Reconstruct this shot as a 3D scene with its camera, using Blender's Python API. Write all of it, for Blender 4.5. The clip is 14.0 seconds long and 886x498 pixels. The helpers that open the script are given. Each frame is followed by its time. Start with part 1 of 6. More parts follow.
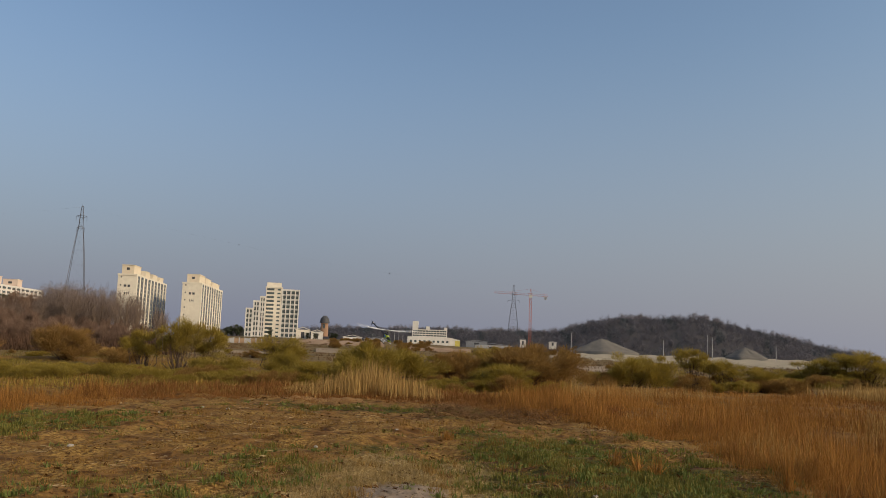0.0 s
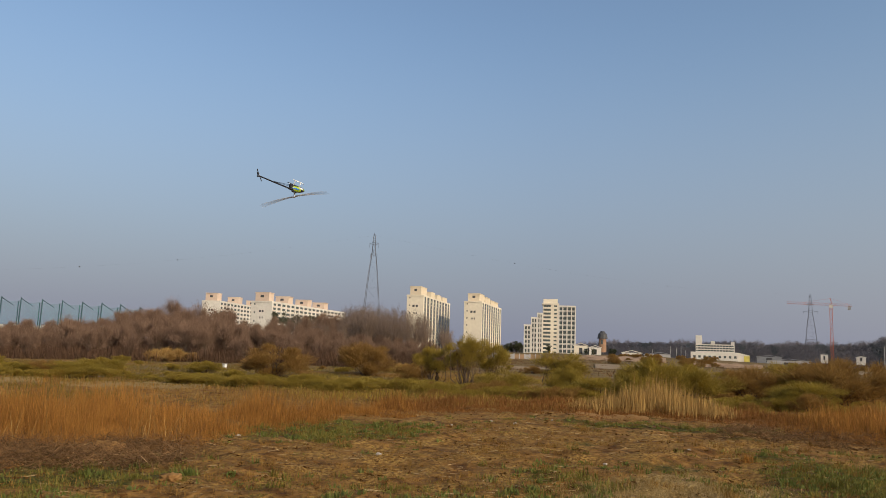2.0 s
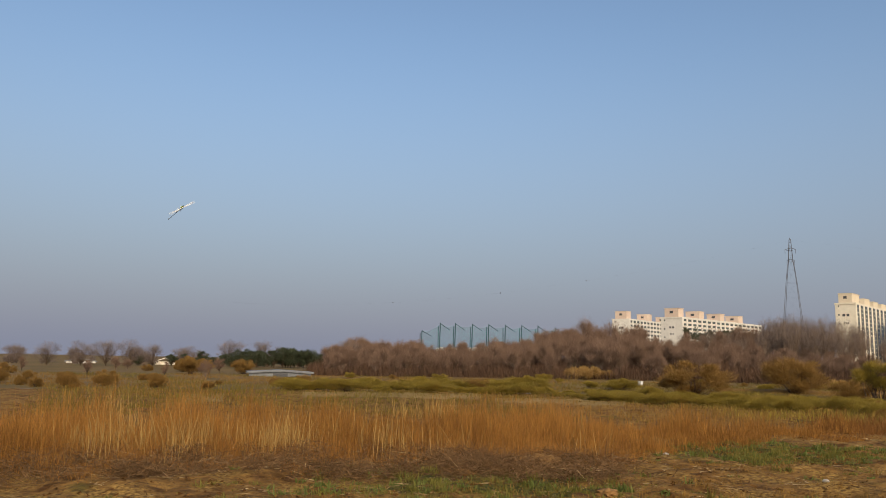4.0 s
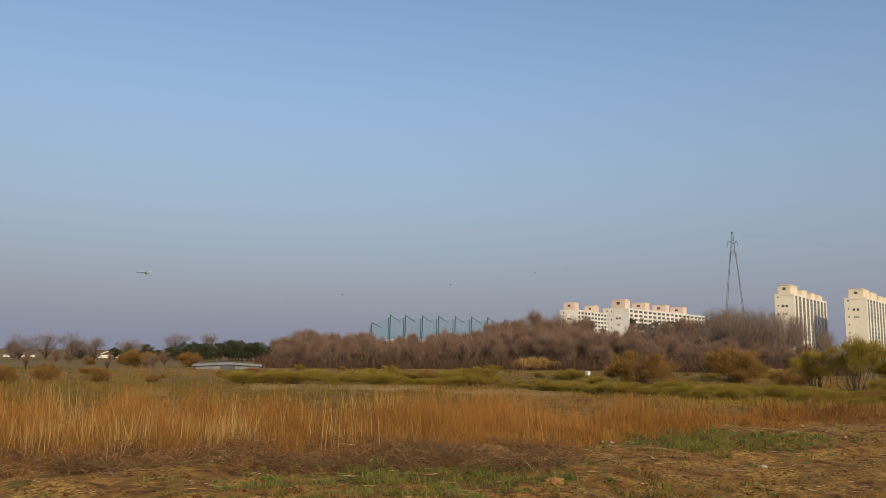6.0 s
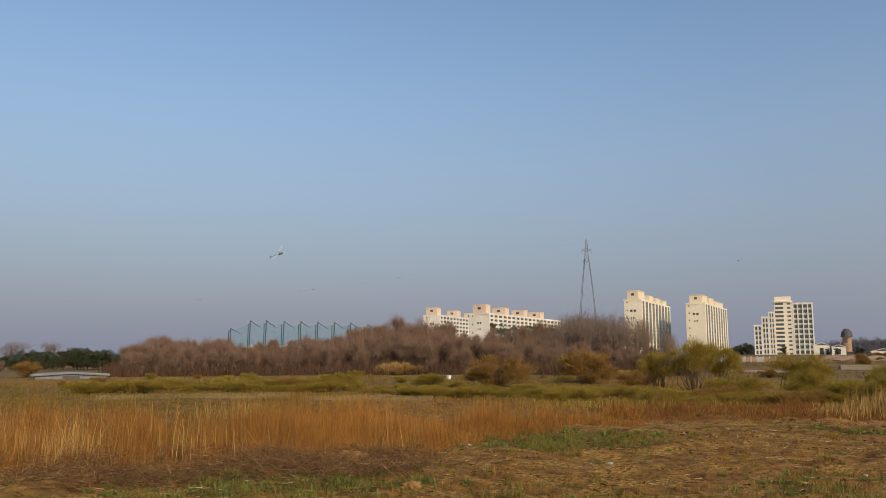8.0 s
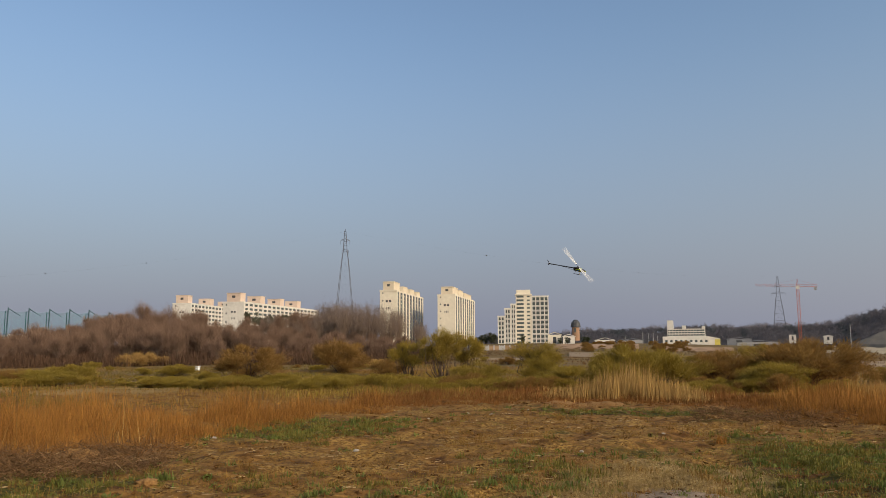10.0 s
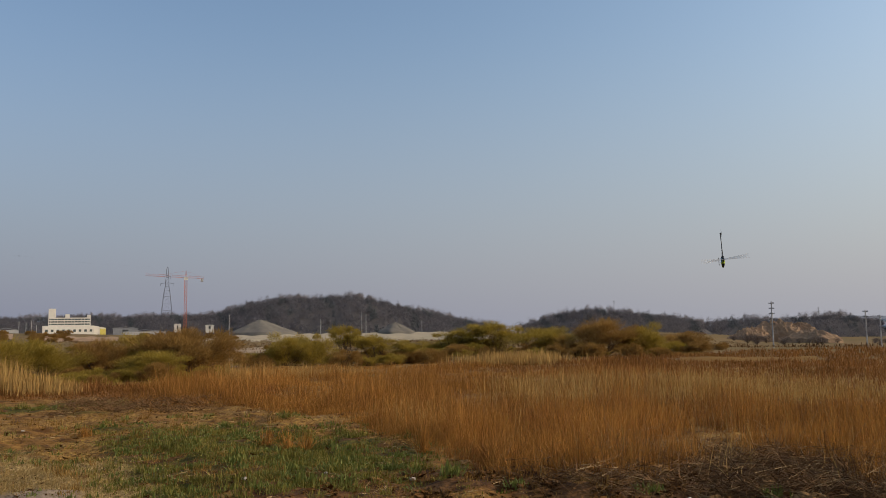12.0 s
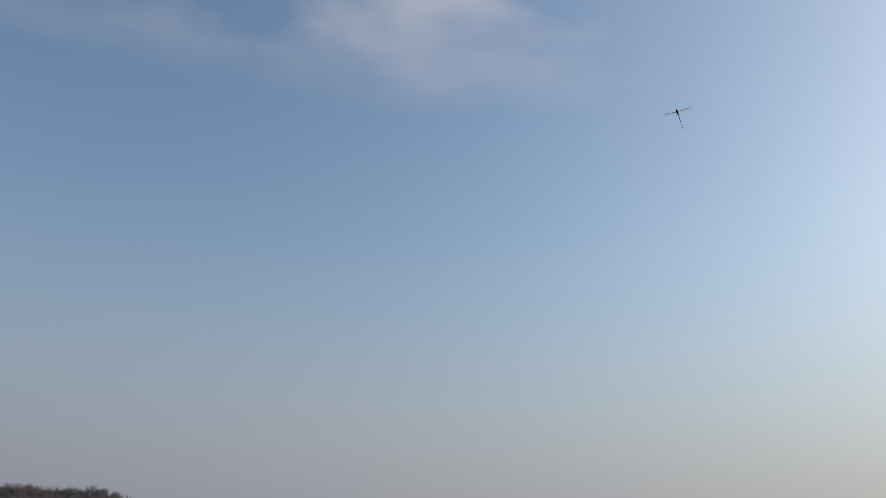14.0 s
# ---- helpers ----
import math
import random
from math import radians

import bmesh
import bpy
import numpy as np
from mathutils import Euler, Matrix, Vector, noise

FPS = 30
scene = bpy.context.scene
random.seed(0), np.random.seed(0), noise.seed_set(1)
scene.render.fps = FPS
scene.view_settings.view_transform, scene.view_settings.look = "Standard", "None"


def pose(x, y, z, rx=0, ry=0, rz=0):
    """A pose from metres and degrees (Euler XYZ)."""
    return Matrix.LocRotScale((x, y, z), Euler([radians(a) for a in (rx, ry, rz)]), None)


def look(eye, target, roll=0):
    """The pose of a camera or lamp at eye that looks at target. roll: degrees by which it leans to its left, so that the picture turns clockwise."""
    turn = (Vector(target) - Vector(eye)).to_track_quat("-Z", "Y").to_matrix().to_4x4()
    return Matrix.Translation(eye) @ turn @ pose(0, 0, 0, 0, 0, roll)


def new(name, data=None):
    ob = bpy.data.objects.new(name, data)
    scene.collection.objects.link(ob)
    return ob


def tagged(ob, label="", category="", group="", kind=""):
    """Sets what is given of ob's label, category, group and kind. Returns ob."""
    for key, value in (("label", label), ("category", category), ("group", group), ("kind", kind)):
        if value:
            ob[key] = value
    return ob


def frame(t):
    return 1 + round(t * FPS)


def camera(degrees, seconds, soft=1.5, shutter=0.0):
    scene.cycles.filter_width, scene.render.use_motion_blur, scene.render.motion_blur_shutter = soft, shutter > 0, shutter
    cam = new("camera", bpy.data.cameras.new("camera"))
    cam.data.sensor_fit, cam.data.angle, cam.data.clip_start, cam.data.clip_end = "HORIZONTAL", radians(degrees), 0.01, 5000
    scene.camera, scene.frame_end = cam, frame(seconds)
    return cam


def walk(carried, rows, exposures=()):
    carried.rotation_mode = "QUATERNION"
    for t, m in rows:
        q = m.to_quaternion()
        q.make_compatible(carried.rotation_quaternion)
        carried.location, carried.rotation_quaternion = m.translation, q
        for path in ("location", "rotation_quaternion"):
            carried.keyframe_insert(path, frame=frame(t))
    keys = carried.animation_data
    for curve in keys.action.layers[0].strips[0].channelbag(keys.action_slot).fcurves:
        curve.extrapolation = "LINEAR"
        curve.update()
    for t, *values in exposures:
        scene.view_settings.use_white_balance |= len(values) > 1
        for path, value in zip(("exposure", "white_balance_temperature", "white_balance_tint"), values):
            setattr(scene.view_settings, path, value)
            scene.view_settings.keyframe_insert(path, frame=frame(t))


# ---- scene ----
# Camera: a phone at arm's length, turned on the spot by someone on a low bank.
EYE_Z = 2.5
ARM = 0.41
cam = camera(58.4, 14.0, soft=0.85)
TURNS = [
    (0.0, 0.00, 7.08, -1.99), (0.5, 2.83, 7.46, -1.65), (1.0, 13.71, 7.00, -1.71), (1.5, 22.19, 6.47, -2.16),
    (2.0, 19.76, 7.55, -1.81), (2.5, 19.85, 8.23, -1.46), (3.0, 27.70, 9.58, -0.60), (3.5, 44.52, 8.67, -0.76),
    (3.7, 48.71, 8.05, -1.02), (5.8, 47.13, 7.40, -0.66), (6.0, 45.13, 7.50, -0.68), (6.5, 40.09, 7.63, -0.19),
    (7.0, 38.47, 8.04, -0.08), (7.2, 38.32, 8.07, -0.01), (9.3, 25.57, 7.25, 0.15), (9.5, 23.96, 7.13, 0.30),
    (10.0, 17.96, 7.13, 0.31), (10.5, 6.77, 6.74, 0.46), (11.0, -6.76, 6.31, 1.12), (11.5, -15.58, 5.79, 1.74),
    (12.0, -24.11, 5.93, 0.82), (12.5, -31.52, 4.97, 0.65), (13.0, -34.96, 5.85, 0.06), (13.2, -36.42, 7.40, -0.51),
    (13.5, -38.06, 10.92, -0.77), (13.8, -38.90, 17.48, -2.03), (14.0, -40.55, 20.85, -2.40)]
walk(cam, [(t, pose(-ARM * math.sin(radians(y)), ARM * math.cos(radians(y)), EYE_Z, 90 + p, r, y)) for t, y, p, r in TURNS],
     exposures=[(0.0, -0.17), (0.4, 0.02), (1.5, 0.0), (13.0, 0.0), (14.0, -0.15)])

# ---------------------------------------------------------------- light
SUN_AZ, SUN_EL = 116.0, 27.0      # degrees clockwise from the first view's line, and above the horizon


def bearing(az, d, z=0.0):
    """A point at d metres from the camera's stand, az degrees to the right of the first view's line."""
    a = radians(az)
    return Vector((d * math.sin(a), d * math.cos(a), z))


def up_to(el, d):
    """The height of a point seen el degrees above the eye's level at d metres."""
    return EYE_Z + d * math.tan(radians(el))


world = bpy.data.worlds.new("sky")
scene.world = world
world.use_nodes = True
wn, wl = world.node_tree.nodes, world.node_tree.links
wn.clear()
sky = wn.new("ShaderNodeTexSky")
sky.sky_type = 'NISHITA'
sky.sun_disc = False
sky.sun_elevation, sky.sun_rotation = radians(SUN_EL), radians(SUN_AZ)
sky.altitude, sky.air_density, sky.dust_density, sky.ozone_density = 50.0, 1.3, 2.6, 1.6
where = wn.new("ShaderNodeTexCoord")
split = wn.new("ShaderNodeSeparateXYZ")
wl.new(where.outputs["Generated"], split.inputs[0])
# low spring haze: the bottom of the sky goes to a dull lilac grey
haze = wn.new("ShaderNodeMapRange")
haze.inputs[1].default_value, haze.inputs[2].default_value = -0.02, 0.42
haze.inputs[3].default_value, haze.inputs[4].default_value = 0.9, 0.0
haze.interpolation_type = 'SMOOTHSTEP'
wl.new(split.outputs[2], haze.inputs[0])
sunward = wn.new("ShaderNodeVectorMath")
sunward.operation = 'DOT_PRODUCT'
sunward.inputs[1].default_value = tuple(bearing(SUN_AZ, 1.0).normalized())
wl.new(where.outputs["Generated"], sunward.inputs[0])
glow = wn.new("ShaderNodeMapRange")
glow.inputs[1].default_value, glow.inputs[2].default_value = -0.6, 0.75
glow.inputs[3].default_value, glow.inputs[4].default_value = 0.0, 1.0
wl.new(sunward.outputs["Value"], glow.inputs[0])
tone = wn.new("ShaderNodeMix")
tone.data_type = 'RGBA'
tone.inputs[7].default_value = (2.35, 2.62, 3.45, 1)
hazes = wn.new("ShaderNodeMix")
hazes.data_type = 'RGBA'
hazes.inputs[6].default_value, hazes.inputs[7].default_value = (2.06, 2.22, 3.00, 1), (3.65, 3.68, 4.08, 1)
wl.new(glow.outputs[0], hazes.inputs[0])
wl.new(hazes.outputs[2], tone.inputs[7])
wl.new(haze.outputs[0], tone.inputs[0])
tint = wn.new("ShaderNodeMix")
tint.data_type, tint.blend_type = 'RGBA', 'MULTIPLY'
tint.inputs[0].default_value = 1.0
sides = wn.new("ShaderNodeMix")
sides.data_type = 'RGBA'
sides.inputs[6].default_value, sides.inputs[7].default_value = (1.06, 1.11, 1.21, 1), (1.30, 1.32, 1.31, 1)
wl.new(glow.outputs[0], sides.inputs[0])
wl.new(sides.outputs[2], tint.inputs[7])
wl.new(sky.outputs[0], tint.inputs[6])
wl.new(tint.outputs[2], tone.inputs[6])
# a few thin clouds high up
stretch = wn.new("ShaderNodeMapping")
stretch.inputs["Scale"].default_value = (1.8, 1.8, 4.0)
wl.new(where.outputs["Generated"], stretch.inputs[0])
puffs = wn.new("ShaderNodeTexNoise")
puffs.inputs["Scale"].default_value, puffs.inputs["Detail"].default_value = 2.0, 3.0
wl.new(stretch.outputs[0], puffs.inputs[0])
cover = wn.new("ShaderNodeMapRange")
cover.inputs[1].default_value, cover.inputs[2].default_value = 0.46, 0.76
wl.new(puffs.outputs[0], cover.inputs[0])
high = wn.new("ShaderNodeMapRange")
high.inputs[1].default_value, high.inputs[2].default_value = 0.50, 0.62
wl.new(split.outputs[2], high.inputs[0])
both = wn.new("ShaderNodeMath")
both.operation = 'MULTIPLY'
wl.new(cover.outputs[0], both.inputs[0])
wl.new(high.outputs[0], both.inputs[1])
cloudy = wn.new("ShaderNodeMix")
cloudy.data_type = 'RGBA'
cloudy.inputs[7].default_value = (4.7, 4.7, 5.2, 1)
wl.new(both.outputs[0], cloudy.inputs[0])
wl.new(tone.outputs[2], cloudy.inputs[6])
back = wn.new("ShaderNodeBackground")
back.inputs[1].default_value = 0.12
wl.new(cloudy.outputs[2], back.inputs[0])
wout = wn.new("ShaderNodeOutputWorld")
wl.new(back.outputs[0], wout.inputs[0])

sun = new("sun", bpy.data.lights.new("sun", 'SUN'))
sun.data.energy, sun.data.angle, sun.data.color = 3.0, radians(0.6), (1.0, 0.83, 0.63)
sun.matrix_world = look(bearing(SUN_AZ, 300, 300 * math.tan(radians(SUN_EL))), (0, 0, 0))


# ---------------------------------------------------------------- materials
def material(name, one, two=None, scale=3.0, rough=0.85, metal=0.0, bump=0.0, fine=None, spread=(0.35, 0.65), per_piece=0.0,
             translucent=0.0, vector="Object"):
    """A surface that wanders between two colours at a coarse and a fine scale, with relief."""
    m = bpy.data.materials.new(name)
    m.use_nodes = True
    n, l = m.node_tree.nodes, m.node_tree.links
    b = n["Principled BSDF"]
    b.inputs["Roughness"].default_value, b.inputs["Metallic"].default_value = rough, metal
    b.inputs["Specular IOR Level"].default_value = 0.25 if rough < 0.75 else 0.08
    two = two or tuple(c * 0.75 for c in one)
    tc = n.new("ShaderNodeTexCoord")
    big, small = n.new("ShaderNodeTexNoise"), n.new("ShaderNodeTexNoise")
    big.inputs["Scale"].default_value, big.inputs["Detail"].default_value = scale, 4.0
    small.inputs["Scale"].default_value, small.inputs["Detail"].default_value = fine or scale * 9, 3.0
    for q in (big, small):
        l.new(tc.outputs[vector], q.inputs[0])
    add = n.new("ShaderNodeMath")
    add.operation = 'MULTIPLY_ADD'
    add.inputs[1].default_value, add.inputs[2].default_value = 0.4, 0.0
    l.new(small.outputs[0], add.inputs[0])
    mean = n.new("ShaderNodeMath")
    mean.operation = 'MULTIPLY_ADD'
    mean.inputs[1].default_value = 0.6
    l.new(big.outputs[0], mean.inputs[0])
    l.new(add.outputs[0], mean.inputs[2])
    ramp = n.new("ShaderNodeMapRange")
    ramp.inputs[1].default_value, ramp.inputs[2].default_value = spread
    l.new(mean.outputs[0], ramp.inputs[0])
    factor = ramp.outputs[0]
    if per_piece:
        geo = n.new("ShaderNodeNewGeometry")
        mixf = n.new("ShaderNodeMix")
        mixf.inputs[0].default_value = per_piece
        l.new(factor, mixf.inputs[2])
        l.new(geo.outputs["Random Per Island"], mixf.inputs[3])
        factor = mixf.outputs[0]
    mix = n.new("ShaderNodeMix")
    mix.data_type = 'RGBA'
    mix.inputs[6].default_value, mix.inputs[7].default_value = (*one, 1), (*two, 1)
    l.new(factor, mix.inputs[0])
    l.new(mix.outputs[2], b.inputs["Base Color"])
    if bump:
        bp = n.new("ShaderNodeBump")
        bp.inputs["Strength"].default_value, bp.inputs["Distance"].default_value = 0.6, bump
        l.new(mean.outputs[0], bp.inputs["Height"])
        l.new(bp.outputs[0], b.inputs["Normal"])
    if translucent:
        t = n.new("ShaderNodeBsdfTranslucent")
        l.new(mix.outputs[2], t.inputs[0])
        ms = n.new("ShaderNodeMixShader")
        ms.inputs[0].default_value = translucent
        l.new(b.outputs[0], ms.inputs[1])
        l.new(t.outputs[0], ms.inputs[2])
        l.new(ms.outputs[0], n["Material Output"].inputs[0])
    return m


REED = material("dead reed", (0.51, 0.242, 0.056), (0.12, 0.052, 0.013), 0.10, 0.8, per_piece=0.6, translucent=0.3, vector="Object", fine=1.2)
DARK_REED = material("red brown dead reed", (0.33, 0.145, 0.040), (0.095, 0.044, 0.014), 0.10, 0.8, per_piece=0.6, translucent=0.25, fine=1.2)
PALE_REED = material("bleached reed", (0.54, 0.35, 0.12), (0.25, 0.14, 0.042), 0.3, 0.8, per_piece=0.6, translucent=0.3)
DRY_LOT = material("pale dry ground", (0.33, 0.25, 0.165), (0.20, 0.145, 0.085), 0.06, 0.95, bump=0.05, fine=0.6)
DRY_STRIP = material("mown dry grass", (0.30, 0.20, 0.072), (0.19, 0.12, 0.042), 0.25, 0.95, bump=0.05, fine=3.0)
STRAW = material("dry straw", (0.34, 0.195, 0.05), (0.125, 0.063, 0.017), 0.3, 0.85, per_piece=0.6, translucent=0.2)
GRASS = material("spring grass", (0.058, 0.068, 0.008), (0.26, 0.21, 0.042), 1.3, 0.7, per_piece=0.6, translucent=0.3)
OLIVE = material("olive undergrowth", (0.2, 0.148, 0.032), (0.1, 0.07, 0.018), 0.12, 0.8, per_piece=0.5, translucent=0.2)
WEED = material("green weed", (0.082, 0.108, 0.018), (0.18, 0.185, 0.042), 1.6, 0.65, per_piece=0.6, translucent=0.3)
BRAMBLE = material("dark dead stalks", (0.055, 0.03, 0.014), (0.22, 0.125, 0.055), 0.5, 0.85, per_piece=0.7)
WILLOW_LEAF = material("budding willow", (0.40, 0.285, 0.044), (0.21, 0.15, 0.027), 0.5, 0.7, per_piece=0.6, translucent=0.45)
RUSSET_TWIG = material("russet twigs", (0.35, 0.20, 0.055), (0.19, 0.11, 0.034), 0.5, 0.8, per_piece=0.6, translucent=0.4)
BROWN_TWIG = material("bare brown twigs", (0.24, 0.152, 0.102), (0.118, 0.076, 0.054), 0.15, 0.85, per_piece=0.6)
GREY_TWIG = material("bare grey twigs", (0.21, 0.16, 0.13), (0.11, 0.082, 0.068), 0.2, 0.85, per_piece=0.6)
BARK = material("bark", (0.11, 0.075, 0.05), (0.06, 0.042, 0.03), 2.0, 0.9, bump=0.01)
PALE_BARK = material("pale bark", (0.21, 0.15, 0.105), (0.12, 0.085, 0.062), 2.0, 0.9, bump=0.01)
PINE = material("pine needles", (0.032, 0.042, 0.020), (0.062, 0.068, 0.032), 0.4, 0.7, per_piece=0.6)
# distance haze is put into the base colours of these woods and evergreens
HAZY_WOOD = material("haze tinted hill woods", (0.160, 0.147, 0.155), (0.122, 0.114, 0.122), 0.02, 0.9, per_piece=0.12, translucent=0.5)
HAZY_PINE = material("haze tinted evergreens", (0.098, 0.105, 0.108), (0.075, 0.082, 0.086), 0.02, 0.9, per_piece=0.25, translucent=0.3)
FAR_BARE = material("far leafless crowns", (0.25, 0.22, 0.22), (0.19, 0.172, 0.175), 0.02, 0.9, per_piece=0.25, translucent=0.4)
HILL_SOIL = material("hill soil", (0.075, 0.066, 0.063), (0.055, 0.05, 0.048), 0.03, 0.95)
SAND = material("quarry sand", (0.4, 0.33, 0.22), (0.28, 0.235, 0.16), 0.03, 0.95, bump=0.2, fine=0.4)
GREY_SAND = material("grey gravel heap", (0.165, 0.148, 0.122), (0.125, 0.112, 0.095), 0.05, 0.95, bump=0.2, fine=0.5)
RED_SOIL = material("bare reddish soil", (0.38, 0.25, 0.15), (0.25, 0.165, 0.10), 0.06, 0.95, bump=0.2)
CREAM = material("cream painted concrete", (0.74, 0.67, 0.53), (0.62, 0.55, 0.43), 0.08, 0.8, fine=0.6)
TAN = material("tan painted concrete", (0.7, 0.59, 0.43), (0.6, 0.51, 0.37), 0.08, 0.8, fine=0.6)
PINKISH = material("pinkish painted concrete", (0.66, 0.52, 0.40), (0.58, 0.44, 0.34), 0.08, 0.8, fine=0.6)
WHITE = material("white painted concrete", (0.72, 0.68, 0.60), (0.58, 0.54, 0.47), 0.08, 0.8, fine=0.6)
GLASS = material("dark window glass", (0.06, 0.072, 0.07), (0.12, 0.135, 0.13), 0.3, 0.2)
STEEL = material("galvanised steel", (0.13, 0.13, 0.145), (0.09, 0.09, 0.10), 0.6, 0.55, metal=0.3)
DARK = material("dark weathered metal", (0.05, 0.05, 0.055), (0.08, 0.08, 0.08), 0.8, 0.6)
CRANE_RED = material("orange red crane paint", (0.52, 0.16, 0.09), (0.40, 0.12, 0.07), 0.3, 0.6)
BRIDGE = material("weathered bridge concrete", (0.72, 0.75, 0.75), (0.62, 0.66, 0.66), 0.05, 0.85, fine=0.4)
HAZE_PANEL = material("pale teal haze panel", (0.72, 0.76, 0.74), (0.64, 0.68, 0.67), 0.05, 0.7, fine=0.4)
POLE = material("weathered pole concrete", (0.40, 0.39, 0.37), (0.28, 0.27, 0.26), 0.3, 0.9)
UNDER = material("dark wood undergrowth", (0.11, 0.062, 0.036), (0.05, 0.03, 0.02), 0.1, 0.9, per_piece=0.5)
CONCRETE = material("pale concrete", (0.42, 0.41, 0.39), (0.33, 0.32, 0.31), 0.05, 0.85, fine=0.5)
NET_POLE = material("green steel pole", (0.035, 0.085, 0.095), (0.03, 0.07, 0.08), 0.1, 0.6)
ROOF_TIN = material("sheet metal roof", (0.25, 0.255, 0.265), (0.18, 0.185, 0.195), 0.1, 0.5)
BRICK = material("orange brown brickwork", (0.36, 0.22, 0.14), (0.26, 0.16, 0.10), 0.3, 0.85)
STONE = material("pale stone", (0.42, 0.37, 0.30), (0.28, 0.24, 0.19), 4.0, 0.9, bump=0.01)
BAG = material("white plastic sheet", (0.75, 0.75, 0.74), (0.60, 0.60, 0.58), 6.0, 0.45)
YELLOW = material("yellow painted panel", (0.65, 0.55, 0.12), (0.52, 0.42, 0.10), 0.3, 0.6)
GREY_FILM = material("dull greenhouse film", (0.20, 0.205, 0.21), (0.12, 0.125, 0.13), 1.2, 0.5)


def net_material():
    """Fine green golf net, most of it holes."""
    m = bpy.data.materials.new("green net")
    m.use_nodes = True
    n, l = m.node_tree.nodes, m.node_tree.links
    b = n["Principled BSDF"]
    b.inputs["Base Color"].default_value = (0.06, 0.20, 0.20, 1)
    b.inputs["Roughness"].default_value = 0.9
    clear = n.new("ShaderNodeBsdfTransparent")
    tc, nz = n.new("ShaderNodeTexCoord"), n.new("ShaderNodeTexNoise")
    nz.inputs["Scale"].default_value = 0.08
    l.new(tc.outputs["Object"], nz.inputs[0])
    rg = n.new("ShaderNodeMapRange")
    rg.inputs[3].default_value, rg.inputs[4].default_value = 0.68, 0.84
    l.new(nz.outputs[0], rg.inputs[0])
    ms = n.new("ShaderNodeMixShader")
    l.new(rg.outputs[0], ms.inputs[0])
    l.new(b.outputs[0], ms.inputs[1])
    l.new(clear.outputs[0], ms.inputs[2])
    l.new(ms.outputs[0], n["Material Output"].inputs[0])
    return m


NET = net_material()


def ground_material():
    """Trodden brown earth with straw and green growth, from patch to crumb."""
    m = bpy.data.materials.new("field earth")
    m.use_nodes = True
    n, l = m.node_tree.nodes, m.node_tree.links
    b = n["Principled BSDF"]
    b.inputs["Roughness"].default_value = 0.95
    b.inputs["Specular IOR Level"].default_value = 0.1
    tc = n.new("ShaderNodeTexCoord")

    def noise_node(scale, detail=5.0):
        q = n.new("ShaderNodeTexNoise")
        q.inputs["Scale"].default_value, q.inputs["Detail"].default_value = scale, detail
        l.new(tc.outputs["Object"], q.inputs[0])
        return q.outputs[0]

    def band(value, lo, hi):
        q = n.new("ShaderNodeMapRange")
        q.inputs[1].default_value, q.inputs[2].default_value = lo, hi
        l.new(value, q.inputs[0])
        return q.outputs[0]

    def mixed(f, a, c):
        q = n.new("ShaderNodeMix")
        q.data_type = 'RGBA'
        l.new(f, q.inputs[0])
        for k, v in ((6, a), (7, c)):
            if isinstance(v, tuple):
                q.inputs[k].default_value = (*v, 1)
            else:
                l.new(v, q.inputs[k])
        return q.outputs[2]

    def spot(cx, cy, rx, ry, wobble):
        mp = n.new("ShaderNodeMapping")
        mp.vector_type = 'POINT'
        mp.inputs["Location"].default_value = (-cx / rx, -cy / ry, 0)
        mp.inputs["Scale"].default_value = (1 / rx, 1 / ry, 0)
        l.new(tc.outputs["Object"], mp.inputs[0])
        ln = n.new("ShaderNodeVectorMath")
        ln.operation = 'LENGTH'
        l.new(mp.outputs[0], ln.inputs[0])
        ad = n.new("ShaderNodeMath")
        ad.operation = 'MULTIPLY_ADD'
        ad.inputs[1].default_value = wobble
        l.new(noise_node(1.1), ad.inputs[0])
        l.new(ln.outputs["Value"], ad.inputs[2])
        return band(ad.outputs[0], 1.0 + wobble * 0.5 + 0.12, 1.0 + wobble * 0.5 - 0.12)

    earth = mixed(band(noise_node(2.2), 0.36, 0.66), (0.085, 0.038, 0.010), (0.27, 0.140, 0.036))
    straw = mixed(band(noise_node(11.0), 0.38, 0.62), (0.35, 0.205, 0.055), (0.125, 0.062, 0.016))
    col = mixed(band(noise_node(0.8), 0.44, 0.60), earth, straw)
    green = mixed(band(noise_node(6.0), 0.4, 0.6), (0.042, 0.042, 0.008), (0.11, 0.092, 0.018))
    col = mixed(band(noise_node(0.33), 0.60, 0.68), col, green)
    # darker brown earth, for the near right and between the green growth
    dark_earth = mixed(band(noise_node(3.5), 0.38, 0.62), (0.045, 0.021, 0.008), (0.15, 0.072, 0.026))
    lush = mixed(band(noise_node(1.4), 0.42, 0.52), dark_earth, green)
    for at in ((2.9, 18.0, 2.6, 5.5), (4.6, 16.8, 2.0, 3.0), (-11.9, 22.6, 2.6, 2.2), (-2.5, 32.0, 4.5, 1.2), (-13.0, 12.6, 3.0, 1.6)):
        col = mixed(spot(*at, 1.2), col, lush)
    pale = mixed(band(noise_node(16.0), 0.38, 0.62), (0.40, 0.285, 0.115), (0.21, 0.135, 0.052))
    col = mixed(spot(-0.8, 15.2, 2.0, 3.9, 0.7), col, pale)
    mud = mixed(band(noise_node(4.0), 0.4, 0.6), (0.20, 0.145, 0.095), (0.27, 0.20, 0.135))
    col = mixed(spot(-0.7, 14.5, 0.85, 1.1, 0.7), col, mud)
